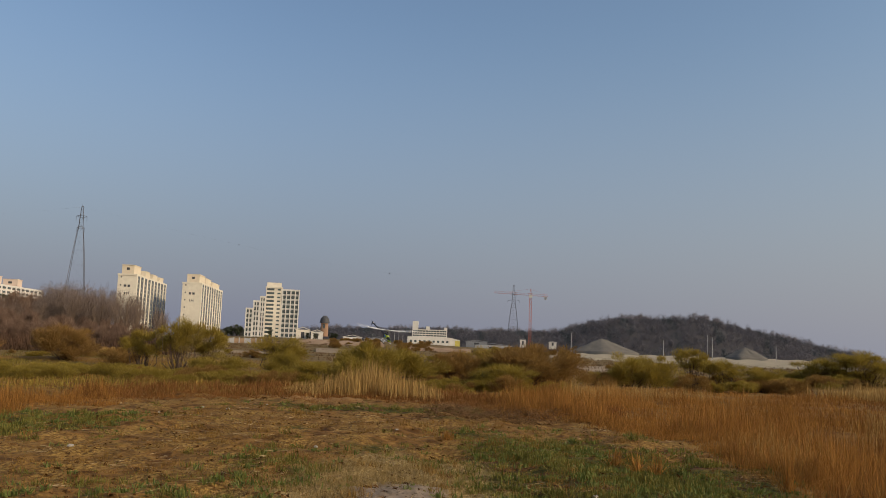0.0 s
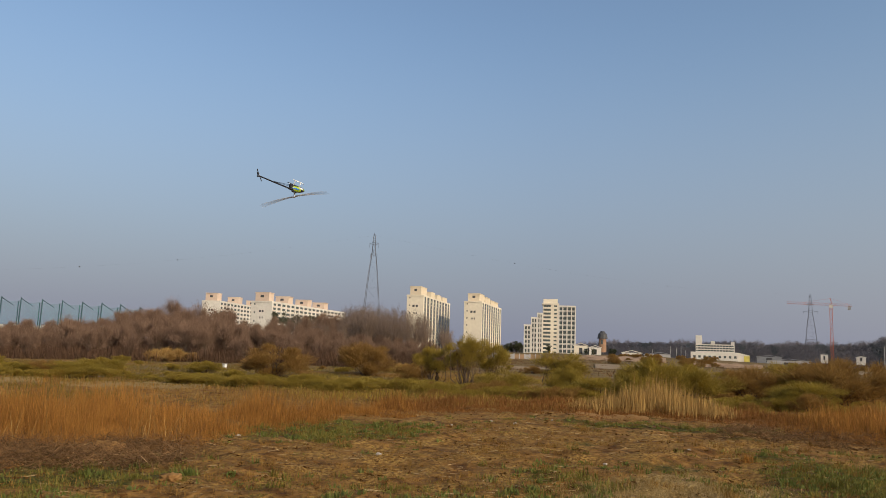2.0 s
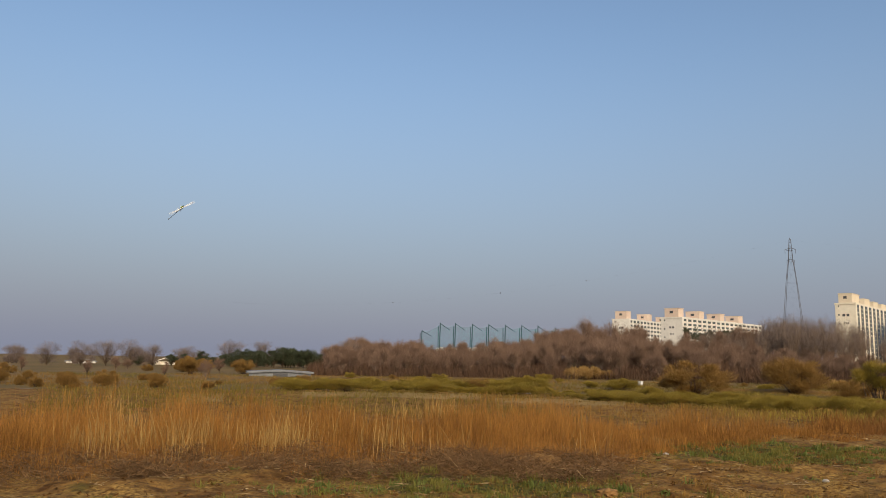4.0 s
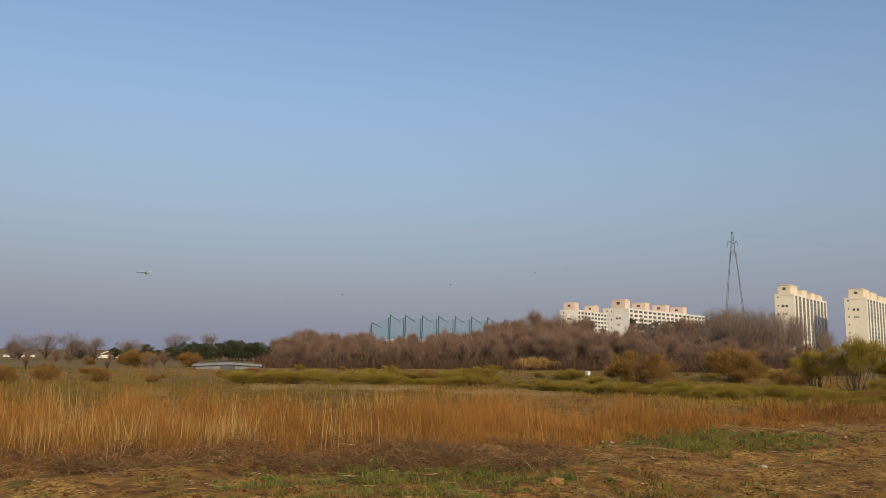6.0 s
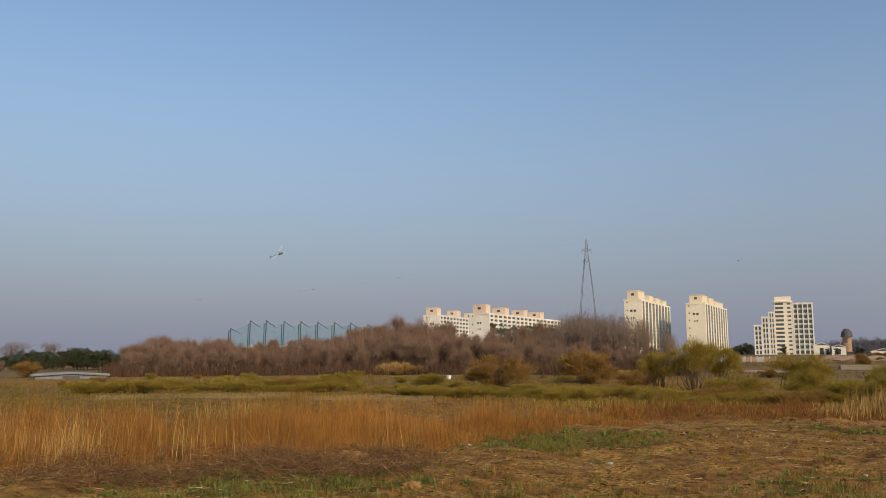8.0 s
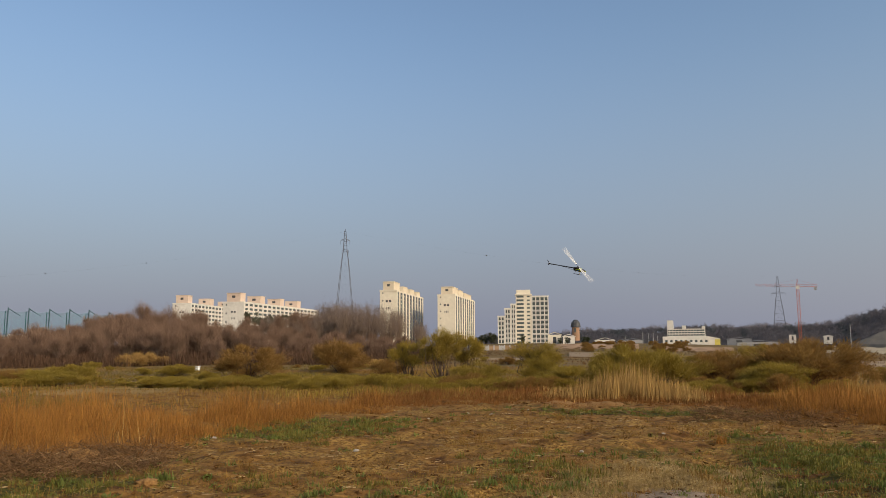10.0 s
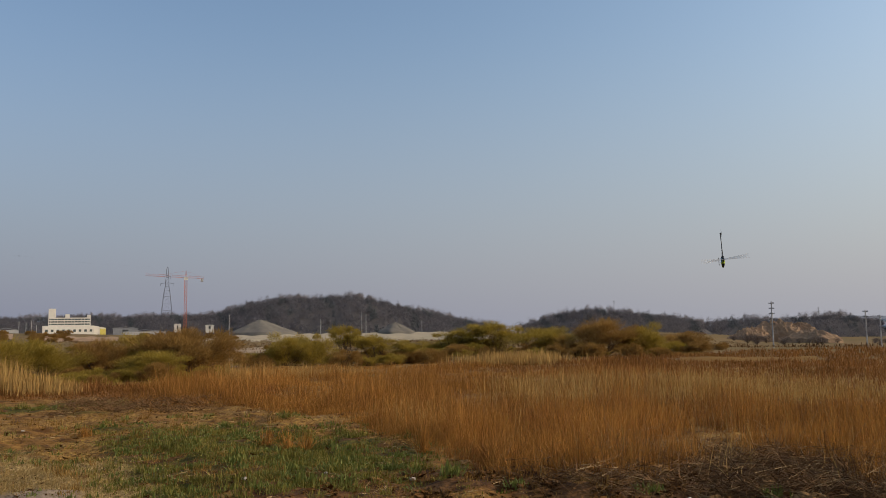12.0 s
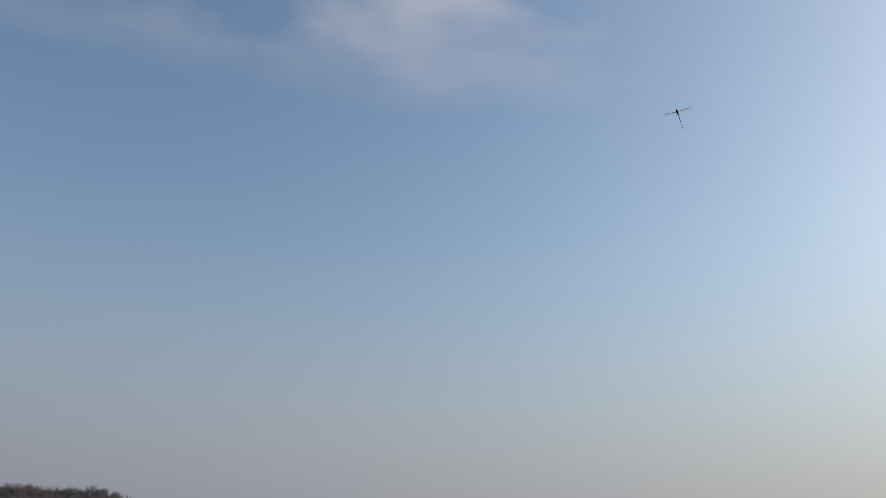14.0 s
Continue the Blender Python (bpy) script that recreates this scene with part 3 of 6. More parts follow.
def stepped_block():
    """The tower block whose roofline climbs in steps."""
    d = 460.0
    ob = thing("stepped_apartment_block", bearing(-12.2, d, 2.0), 12.2)

    def x_of(az):
        return d * math.tan(radians(az + 12.2))
    wings = [(-14.02, -13.52, 2.19, 2), (-13.52, -13.08, 2.73, 2), (-13.08, -12.70, 3.05, 2), (-11.59, -10.37, 3.6, 4)]
    for k, (a0, a1, el, bays) in enumerate(wings):
        x0, x1, top = x_of(a0), x_of(a1), up_to(el, d) - 2.0
        floors = max(5, round(top / 2.75))
        fh, bw = top / floors, (x1 - x0) / bays
        bm = bmesh.new()
        box(bm, x0, x1, 0.3, 13, 0, top)
        wing = part("wing", bm, WHITE, ob, "white windowed wing")
        bm = bmesh.new()
        box(bm, x0 - 0.15, x1 + 0.15, -0.1, 13.2, top, top + 0.8)
        part("parapet", bm, WHITE, wing)
        for i in range(bays + 1):
            xx = min(max(x0 + i * bw, x0 + 0.3), x1 - 0.3)
            bm = bmesh.new()
            box(bm, xx - 0.3, xx + 0.3, -0.25, 0.3, 0, top)
            part("pilaster", bm, WHITE, wing)
        win, rail = bmesh.new(), bmesh.new()
        box(win, bw * 0.10, bw * 0.90, 0.2, 0.28, fh * 0.28, fh * 0.92)
        box(rail, bw * 0.10, bw * 0.90, 0.0, 0.29, fh * 0.02, fh * 0.14)
        wm, rm = part("window", win, GLASS, wing), part("balcony", rail, CONCRETE, wing)
        wm.location = rm.location = (x0, 0, 0)
        for i in range(bays):
            for j in range(floors):
                if i or j:
                    for src, nm in ((wm, "window"), (rm, "balcony")):
                        q = new(nm, src.data)
                        q.parent, q.location = wing, (x0 + i * bw, 0, j * fh)
    x0, x1, top = x_of(-12.70), x_of(-11.59), up_to(3.75, d) - 2.0
    bm = bmesh.new()
    box(bm, x0, x1, 0.0, 13, 0, top)
    box(bm, x0 - 0.4, x1 + 0.4, -0.3, 13.2, top, top + 0.7)
    box(bm, x0 + 0.3, x1 - 0.5, 0.3, 11, top + 0.7, up_to(4.13, d) - 2.0)
    core = part("stair_tower", bm, CREAM, ob, "cream stair tower")
    fh = top / 14
    bm = bmesh.new()
    box(bm, 0, 1.7, -0.06, 0.02, fh * 0.4, fh * 0.8)
    small = part("window", bm, GLASS, core)
    bm = bmesh.new()
    box(bm, 0, (x1 - x0) * 0.46, -0.08, 0.02, fh * 0.35, fh * 0.88)
    wide = part("window", bm, GLASS, core)
    small.location, wide.location = (x1 - 2.6, 0, 0), (x0 + 0.4, 0, 0)
    for j in range(1, 14):
        for src, x in ((small, x1 - 2.6), (wide, x0 + 0.4)):
            q = new("window", src.data)
            q.parent, q.location = core, (x, 0, j * fh)
    return tagged(ob, "white apartment block whose roofline climbs in steps", "apartment building", "apartment towers")


stepped_block()


def factory():
    d = 560.0
    mid = -1.0
    ob = thing("factory", bearing(mid, d, up_to(0.12, d)), -mid)

    def x_of(az):
        return d * math.tan(radians(az - mid))

    def z_of(el):
        return d * (math.tan(radians(el)) - math.tan(radians(0.12)))
    bm = bmesh.new()
    box(bm, x_of(-2.57), x_of(0.47), 0, 22, -3, z_of(0.71))
    hall = part("ground_hall", bm, WHITE, ob, "long white lower hall")
    bm = bmesh.new()
    box(bm, 0, 1.5, -0.08, 0.02, 1.9, 3.4)
    w = part("window", bm, GLASS, hall)
    for i in range(9):
        q = w if i == 0 else new("window", w.data)
        q.parent, q.location = hall, (x_of(-2.4) + i * 3.2, 0, 0)
    bm = bmesh.new()
    box(bm, x_of(-2.24), x_of(0.26), 1.5, 20, z_of(0.71) + 0.01, z_of(1.24))
    for a0, a1, el in ((-2.24, -1.83, 1.82), (-1.26, -1.0, 1.46), (0.05, 0.26, 1.42)):
        box(bm, x_of(a0), x_of(a1), 1.3, 9, z_of(1.24) + 0.01, z_of(el))
    upper = part("upper_storey", bm, WHITE, ob, "white upper storeys with roof boxes")
    for el in (0.76, 0.92, 1.08):
        bm = bmesh.new()
        box(bm, x_of(-2.2), x_of(0.2), 1.42, 1.52, z_of(el), z_of(el) + 0.9)
        band = part("window_band", bm, GLASS, upper)
        for i in range(12):
            bm = bmesh.new()
            x = x_of(-2.2) + (x_of(0.2) - x_of(-2.2)) * (i + 0.5) / 12
            box(bm, x - 0.12, x + 0.12, 1.38, 1.43, z_of(el), z_of(el) + 0.9)
            part("mullion", bm, WHITE, band)
    bm = bmesh.new()
    v = [(x_of(0.47), 0, -3), (x_of(1.2), 0, -3), (x_of(1.2), 0, z_of(0.55)), (x_of(0.47), 0, z_of(0.71))]
    lo = [bm.verts.new((x + 0.05, 3 + y, z)) for x, y, z in v]
    hi = [bm.verts.new((x + 0.05, 18 + y, z)) for x, y, z in v]
    bm.faces.new(lo)
    bm.faces.new(hi[::-1])
    for i in range(4):
        bm.faces.new((lo[i], hi[i], hi[(i + 1) % 4], lo[(i + 1) % 4]))
    lean = part("lean_to", bm, WHITE, ob)
    bm = bmesh.new()
    box(bm, x_of(0.85), x_of(1.2), 2.8, 2.96, -1, z_of(0.5))
    part("panel", bm, YELLOW, lean, "yellow panel")
    return tagged(ob, "white factory with stepped roof boxes", "factory")


factory()


def boundary_wall():
    """A long low site wall of panels between posts."""
    d, a0, a1 = 262.0, -16.2, -12.8
    z0 = float(rise(*bearing(-14.5, d).xy)) - 0.4
    ob = thing("boundary_wall", bearing(-14.5, d, z0), 14.5)
    x0, x1 = d * math.tan(radians(a0 + 14.5)), d * math.tan(radians(a1 + 14.5))
    n = 9
    for i in range(n):
        bm = bmesh.new()
        box(bm, x0 + (x1 - x0) * i / n + 0.18, x0 + (x1 - x0) * (i + 1) / n - 0.18, 0, 0.2, 0, 1.95)
        part("panel", bm, RED_SOIL if i % 3 else CONCRETE, ob)
    for i in range(n + 1):
        bm = bmesh.new()
        x = x0 + (x1 - x0) * i / n
        box(bm, x - 0.18, x + 0.18, -0.08, 0.28, 0, 2.15)
        part("post", bm, CONCRETE, ob)
    return tagged(ob, "long low concrete site wall of weathered panels", "wall")


boundary_wall()


def shed(az, d, w, deep, el0, el1, wall, roof, label, turn=0.0):
    z0, z1 = up_to(el0, d), up_to(el1, d)
    ob = thing("shed", bearing(az, d, z0), -az + turn)
    h = (z1 - z0)
    bm = bmesh.new()
    box(bm, -w / 2, w / 2, 0, deep, -3, h * 0.7)
    body = part("wall", bm, wall, ob)
    bm = bmesh.new()
    pts = [(-w / 2 - 0.4, h * 0.70), (0, h), (w / 2 + 0.4, h * 0.70)]
    lo = [bm.verts.new((x, y, z + o)) for y, o in ((-0.3, 0), (-0.3, -0.25), (deep + 0.3, 0), (deep + 0.3, -0.25)) for x, z in pts]
    for a, b in ((0, 1), (1, 2)):
        bm.faces.new((lo[a], lo[b], lo[6 + b], lo[6 + a]))
        bm.faces.new((lo[3 + b], lo[3 + a], lo[9 + a], lo[9 + b]))
        bm.faces.new((lo[3 + a], lo[3 + b], lo[b], lo[a]))
        bm.faces.new((lo[6 + a], lo[6 + b], lo[9 + b], lo[9 + a]))
    part("roof", bm, roof, ob)
    bm = bmesh.new()
    box(bm, -w * 0.12, w * 0.12, -0.06, 0.02, -1, h * 0.45)
    part("door", bm, DARK, body)
    return tagged(ob, label, "shed", "low buildings on the plain")


shed(-6.5, 430, 10, 9, 0.12, 0.68, WHITE, WHITE, "small white gabled shed")
shed(-5.3, 440, 5.5, 7, 0.15, 0.55, WHITE, ROOF_TIN, "small white shed with a tin roof")
shed(-4.6, 470, 11, 9, 0.15, 0.62, CONCRETE, ROOF_TIN, "grey barn with a tin roof")
shed(-10.0, 420, 7, 8, 0.45, 1.1, CREAM, CREAM, "cream house beside the round tower")
shed(-9.0, 415, 6, 8, 0.45, 0.95, WHITE, WHITE, "white house beside the round tower")
shed(2.4, 520, 14, 8, 0.25, 0.62, ROOF_TIN, ROOF_TIN, "grey site shed on the plain")
shed(3.6, 470, 22, 8, -0.05, 0.42, CONCRETE, ROOF_TIN, "long low grey workshop")
shed(5.7, 540, 4, 6, 0.5, 0.85, WHITE, ROOF_TIN, "white site cabin near the crane")
shed(7.8, 480, 4.5, 5, 0.5, 0.70, WHITE, WHITE, "white site cabin below the hill")
shed(29.5, 520, 4.5, 5, -0.2, 0.62, PINKISH, ROOF_TIN, "small pinkish building among trees")
shed(-67.8, 250, 6.0, 6, -1.0, -0.1, CREAM, CREAM, "pale cream village house")
shed(-65.2, 240, 4.0, 5, -1.0, -0.3, WHITE, ROOF_TIN, "small white village house")
shed(-73, 260, 8, 6, -0.9, -0.2, WHITE, ROOF_TIN, "long pale village house with a flat roof")
shed(-60.1, 112, 8.2, 4, -1.25, -0.80, GREY_FILM, GREY_FILM, "long grey plastic greenhouse", 4)


def round_tower():
    d = 425.0
    z0 = up_to(0.75, d)
    ob = thing("round_tower", bearing(-8.5, d, z0))
    bm = bmesh.new()
    tube(bm, (0, 0, -2), (0, 0, up_to(1.42, d) - z0), 2.0, 1.9, 20)
    body = part("wall", bm, BRICK, ob, "round brick wall")
    bm = bmesh.new()
    tube(bm, (0, 0, up_to(1.42, d) - z0), (0, 0, up_to(1.75, d) - z0), 2.7, 2.2, 20)
    tube(bm, (0, 0, up_to(1.75, d) - z0), (0, 0, up_to(1.95, d) - z0), 2.2, 0.9, 20)
    part("roof", bm, DARK, ob, "dark conical cap")
    bm = bmesh.new()
    box(bm, -0.5, 0.5, -2.05, -1.7, 2.2, 4.4)
    part("window", bm, GLASS, body)
    return tagged(ob, "round brown brick tower with a dark cap", "tower")


round_tower()


def lattice(bm, base, top, z0, z1, panels, r, brace=0.2):
    """Four legs leaning together with crossed bracing."""
    rings = []
    for i in range(panels + 1):
        f = i / panels
        w = base + (top - base) * f
        z = z0 + (z1 - z0) * (1 - (1 - f) ** 1.25)
        rings.append([Vector((sx * w, sy * w, z)) for sx, sy in ((-1, -1), (1, -1), (1, 1), (-1, 1))])
    for a, b in zip(rings, rings[1:]):
        for k in range(4):
            beam(bm, a[k], b[k], r)
            beam(bm, a[k], b[(k + 1) % 4], r * brace)
            beam(bm, a[(k + 1) % 4], b[k], r * brace)
            beam(bm, b[k], b[(k + 1) % 4], r * brace * 2)


def pylon(az, d, top_el, base_z, base, waist, waist_el, arms, label, turn, r):
    ob = thing("power_pylon", bearing(az, d, base_z), turn)
    h, hw = up_to(top_el, d) - base_z, up_to(waist_el, d) - base_z
    bm = bmesh.new()
    lattice(bm, base, waist, -1.0, hw, 7, r, 0.2 if d > 400 else 0.09)
    part("lattice_base", bm, STEEL, ob, "four splayed lattice legs")
    bm = bmesh.new()
    lattice(bm, waist, waist * 0.35, hw, h * 0.985, 5, r * 0.8)
    beam(bm, (0, 0, h * 0.98), (0, 0, h), r)
    part("mast", bm, STEEL, ob)
    for el, span in arms:
        z = up_to(el, d) - base_z
        bm = bmesh.new()
        for s in (-1, 1):
            for w in (-0.4, 0.4):
                beam(bm, (0, w, z + 0.5), (s * span, 0, z), r * 0.6)
                beam(bm, (0, w, z - 0.6), (s * span, 0, z), r * 0.6)
            beam(bm, (s * span, 0, z), (s * span, 0, z - 1.6), r * 0.7)
        part("cross_arm", bm, STEEL, ob)
    return tagged(ob, label, "pylon", "power line")


pylon(-25.0, 300, 8.52, 3.0, 4.0, 0.7, 7.0, [(7.74, 1.7), (7.0, 1.2)], "tall narrow steel lattice pylon above bare trees", 20, 0.10)
pylon(4.97, 560, 4.67, 4.0, 4.6, 1.2, 3.3, [(4.0, 2.0), (3.52, 4.2)], "grey steel lattice power pylon beside a crane", -8, 0.12)


def marker_ball(p, q, f, sag):
    at = p.lerp(q, f)
    at.z -= sag * 4 * f * (1 - f)
    bm = bmesh.new()
    bmesh.ops.create_icosphere(bm, subdivisions=2, radius=0.22)
    for v in bm.faces:
        v.smooth = True
    ball = finish("marker_ball", bm, DARK)
    ball.location = at
    tagged(ball, "dark marker ball on an overhead power line", "marker ball", "power line markers")


def power_line(p, q, sag, fractions, name="power_cable"):
    bm = bmesh.new()
    pts = []
    for i in range(25):
        f = i / 24
        v = p.lerp(q, f)
        v.z -= sag * 4 * f * (1 - f)
        pts.append(v)
    for a, b in zip(pts, pts[1:]):
        tube(bm, a, b, 0.005, 0.005, 3, False)
    tagged(finish(name, bm, DARK), "thin overhead power cable between two pylons", "cable", "power line")
    for f in fractions:
        marker_ball(p, q, f, sag)


near_top, far_top = bearing(-25.0, 300, up_to(8.35, 300)), bearing(4.97, 560, up_to(4.65, 560))
next_top = bearing(-64, 420, up_to(3.8, 420))
power_line(near_top, far_top, 6.0, (0.22, 0.55))
power_line(near_top, next_top, 9.0, (0.28, 0.42, 0.62))


def tower_crane():
    d = 640.0
    z0 = 4.0
    ob = thing("tower_crane", bearing(6.18, d, z0), -6)
    h = up_to(3.75, d) - z0
    bm = bmesh.new()
    for i in range(12):
        za, zb = h * i / 12, h * (i + 1) / 12
        for k in range(4):
            c = [Vector((x, y, 0)) for x, y in ((-0.9, -0.9), (0.9, -0.9), (0.9, 0.9), (-0.9, 0.9))]
            beam(bm, c[k] + Vector((0, 0, za)), c[k] + Vector((0, 0, zb)), 0.20)
            beam(bm, c[k] + Vector((0, 0, za)), c[(k + 1) % 4] + Vector((0, 0, zb)), 0.13)
    part("mast", bm, CRANE_RED, ob, "orange red lattice mast")
    bm = bmesh.new()
    right, left = d * math.tan(radians(1.2)), -d * math.tan(radians(2.6))
    for y, z in ((-0.7, 0), (0.7, 0), (0, 1.5)):
        beam(bm, (left, y, h + z + 3.2), (right, y, h + z + 1.2), 0.08)
    for i in range(26):
        x = left + (right - left) * i / 26
        z = h + 3.2 - 2.0 * (x - left) / (right - left)
        beam(bm, (x, -0.7, z), (x + 0.8, 0, z + 1.5), 0.04)
        beam(bm, (x + 0.8, 0, z + 1.5), (x + 1.6, 0.7, z), 0.04)
    part("jib", bm, CRANE_RED, ob, "long orange red lattice jib")
    bm = bmesh.new()
    box(bm, right - 2.6, right - 0.6, -0.9, 0.9, h - 1.2, h + 1.2)
    part("counterweight", bm, CONCRETE, ob)
    bm = bmesh.new()
    box(bm, -1.3, 1.3, -1.3, 1.3, h, h + 2.4)
    part("cab", bm, WHITE, ob, "white operator's cab")
    bm = bmesh.new()
    beam(bm, (-0.7, 0, h + 2.4), (0, 0, h + 7.0), 0.16)
    beam(bm, (0.7, 0, h + 2.4), (0, 0, h + 7.0), 0.16)
    beam(bm, (0, 0, h + 7.0), (left * 0.6, 0, h + 4.2), 0.05)
    beam(bm, (0, 0, h + 7.0), (right * 0.9, 0, h + 2.6), 0.05)
    part("apex", bm, CRANE_RED, ob)
    return tagged(ob, "orange red tower crane on a building site", "crane")


tower_crane()


def golf_range():
    """Green net hung from pairs of raked poles."""
    tops = [(-50.3, 2.17), (-48.99, 2.73), (-47.9, 2.73), (-46.68, 2.70), (-45.51, 2.69), (-44.32, 2.66), (-43.15, 2.66), (-42.0, 2.62), (-40.78, 2.5), (-39.6, 2.4)]
    d = 620.0
    ob = thing("golf_range", bearing(-45.5, d, 4.0))
    origin = ob.location.copy()
    heads = []
    for a, el in tops:
        p = bearing(a, d, 0) - origin
        z = up_to(el, d) - 4.0
        bm = bmesh.new()
        q = p + Vector((-3.2, 1.5, 0))
        tube(bm, (p.x, p.y, 0), (p.x + 0.8, p.y, z), 0.46, 0.34, 6)
        tube(bm, (q.x, q.y, 0), (q.x, q.y, z * 0.91), 0.38, 0.28, 6)
        for f in (0.5, 0.7, 0.88):
            beam(bm, (p.x + 0.8 * f, p.y, z * f), (q.x, q.y, z * f), 0.14)
        tube(bm, (p.x + 0.7, p.y, z * 0.98), (p.x + 5.4, p.y + 6, z * 0.80), 0.34, 0.18, 5)
        part("pole", bm, NET_POLE, ob, "paired green steel poles with a raked stay")
        heads.append((p, z))
    for (p, z), (q, y) in zip(heads, heads[1:]):
        bm = bmesh.new()
        n = 6
        lo = [bm.verts.new((p.x + (q.x - p.x) * i / n, p.y + (q.y - p.y) * i / n, 1)) for i in range(n + 1)]
        hi = [bm.verts.new((v.co.x, v.co.y, (z + (y - z) * i / n) * 0.93 - 1.2 * math.sin(math.pi * i / n))) for i, v in enumerate(lo)]
        for i in range(n):
            bm.faces.new((lo[i], lo[i + 1], hi[i + 1], hi[i]))
        part("net", bm, NET, ob, "hanging green net")
    bm = bmesh.new()
    for i in range(14):
        x = -52 + i * 4.4
        box(bm, x, x + 2.0, -8, -6, 6.5, 9.2 + 0.6 * math.sin(i * 2.1))
    part("tee_stand", bm, WHITE, ob, "pale railing of the tee stand")
    return tagged(ob, "golf practice range with tall green nets on poles", "golf range")


golf_range()


def viaduct():
    """A long double-decked bridge leaving towards the far bank."""
    a, c = bearing(53.2, 700), bearing(72, 380)
    run = c - a
    ob = thing("viaduct", (a.x, a.y, -5.5), math.degrees(math.atan2(run.y, run.x)))
    length = run.length
    top = up_to(0.30, 700) + 5.5
    bm = bmesh.new()
    box(bm, 0, length, -3.5, 3.5, top - 0.55, top)
    box(bm, 0, length, -3.7, -3.4, top, top + 0.6)
    box(bm, 0, length, 3.4, 3.7, top, top + 0.6)
    part("upper_deck", bm, BRIDGE, ob, "grey concrete deck with parapets")
    bm = bmesh.new()
    box(bm, 0, length, -13, -7, top - 5.4, top - 4.6)
    box(bm, 0, length, -13.2, -12.9, top - 4.6, top - 4.0)
    part("lower_deck", bm, BRIDGE, ob, "lower grey deck alongside")
    # a panel added behind the piers, coloured like the pale haze between them
    bm = bmesh.new()
    box(bm, 0, length, 9.0, 9.3, -4, top - 1.6)
    part("haze_panel", bm, HAZE_PANEL, ob, "pale teal panel behind the piers, standing in for haze")
    n = 19
    for i in range(n):
        x = length * (i + 0.4) / n
        bm = bmesh.new()
        tube(bm, (x, 0, -4), (x, 0, top - 1.1), 0.8, 0.8, 10)
        box(bm, x - 0.6, x + 0.6, -3.0, 3.0, top - 1.1, top - 0.56)
        part("pier", bm, WHITE, ob, "pale round pier with a hammerhead")
        bm = bmesh.new()
        tube(bm, (x + 5, -10, -4), (x + 5, -10, top - 5.4), 0.7, 0.7, 10)
        part("lower_pier", bm, WHITE, ob)
    return tagged(ob, "long grey concrete viaduct on pale piers", "bridge")


viaduct()


def utility_pole(az, d, base_el, top_el, label, arms=3, lean=0.0):
    foot = bearing(az, d)
    z0, z1 = float(rise(foot.x, foot.y)) - 0.3, up_to(top_el, d)
    if base_el > 0.5:
        z0 = up_to(base_el, d) - 6.0
    ob = thing("utility_pole", bearing(az, d, z0), -az + 25)
    h = z1 - z0
    bm = bmesh.new()
    tube(bm, (0, 0, 0), (lean, 0, h), 0.20, 0.14, 8)
    part("pole", bm, POLE, ob)
    for i in range(arms):
        bm = bmesh.new()
        z = h - 0.5 - i * 1.3
        box(bm, lean - 0.7, lean + 0.7, -0.06, 0.06, z, z + 0.13)
        for s in (-0.62, -0.3, 0.3, 0.62):
            tube(bm, (lean + s, 0, z + 0.13), (lean + s, 0, z + 0.36), 0.06, 0.04, 6)
        part("cross_arm", bm, DARK, ob, "dark cross arm with insulators")
    return tagged(ob, label, "pole", "utility poles")


utility_pole(46.55, 215, -0.6, 1.66, "concrete utility pole with several cross arms", 5)
utility_pole(52.05, 230, -0.8, 0.97, "concrete utility pole with cross arms", 4)
utility_pole(52.85, 250, -0.8, 0.66, "thin concrete utility pole", 2)
for a, e in ((9.1, 1.35), (15.4, 1.0), (18.3, 1.45), (18.6, 1.3), (22.6, 0.85), (53.7, 0.6)):
    utility_pole(a, 380, -0.1, e, "thin distant utility pole", 1)
for a in (-3.9, -3.5, -5.1, -2.9, -3.2):
    utility_pole(a, 520, 0.2, 0.95 + 0.2 * math.sin(a * 9), "thin distant lamp pole", 1)
for a, d, e in ((36.28, 620, 1.95), (49.4, 700, 1.25), (54.9, 700, 0.85)):
    utility_pole(a, d, 0.8, e, "distant mast on a wooded ridge", 2)


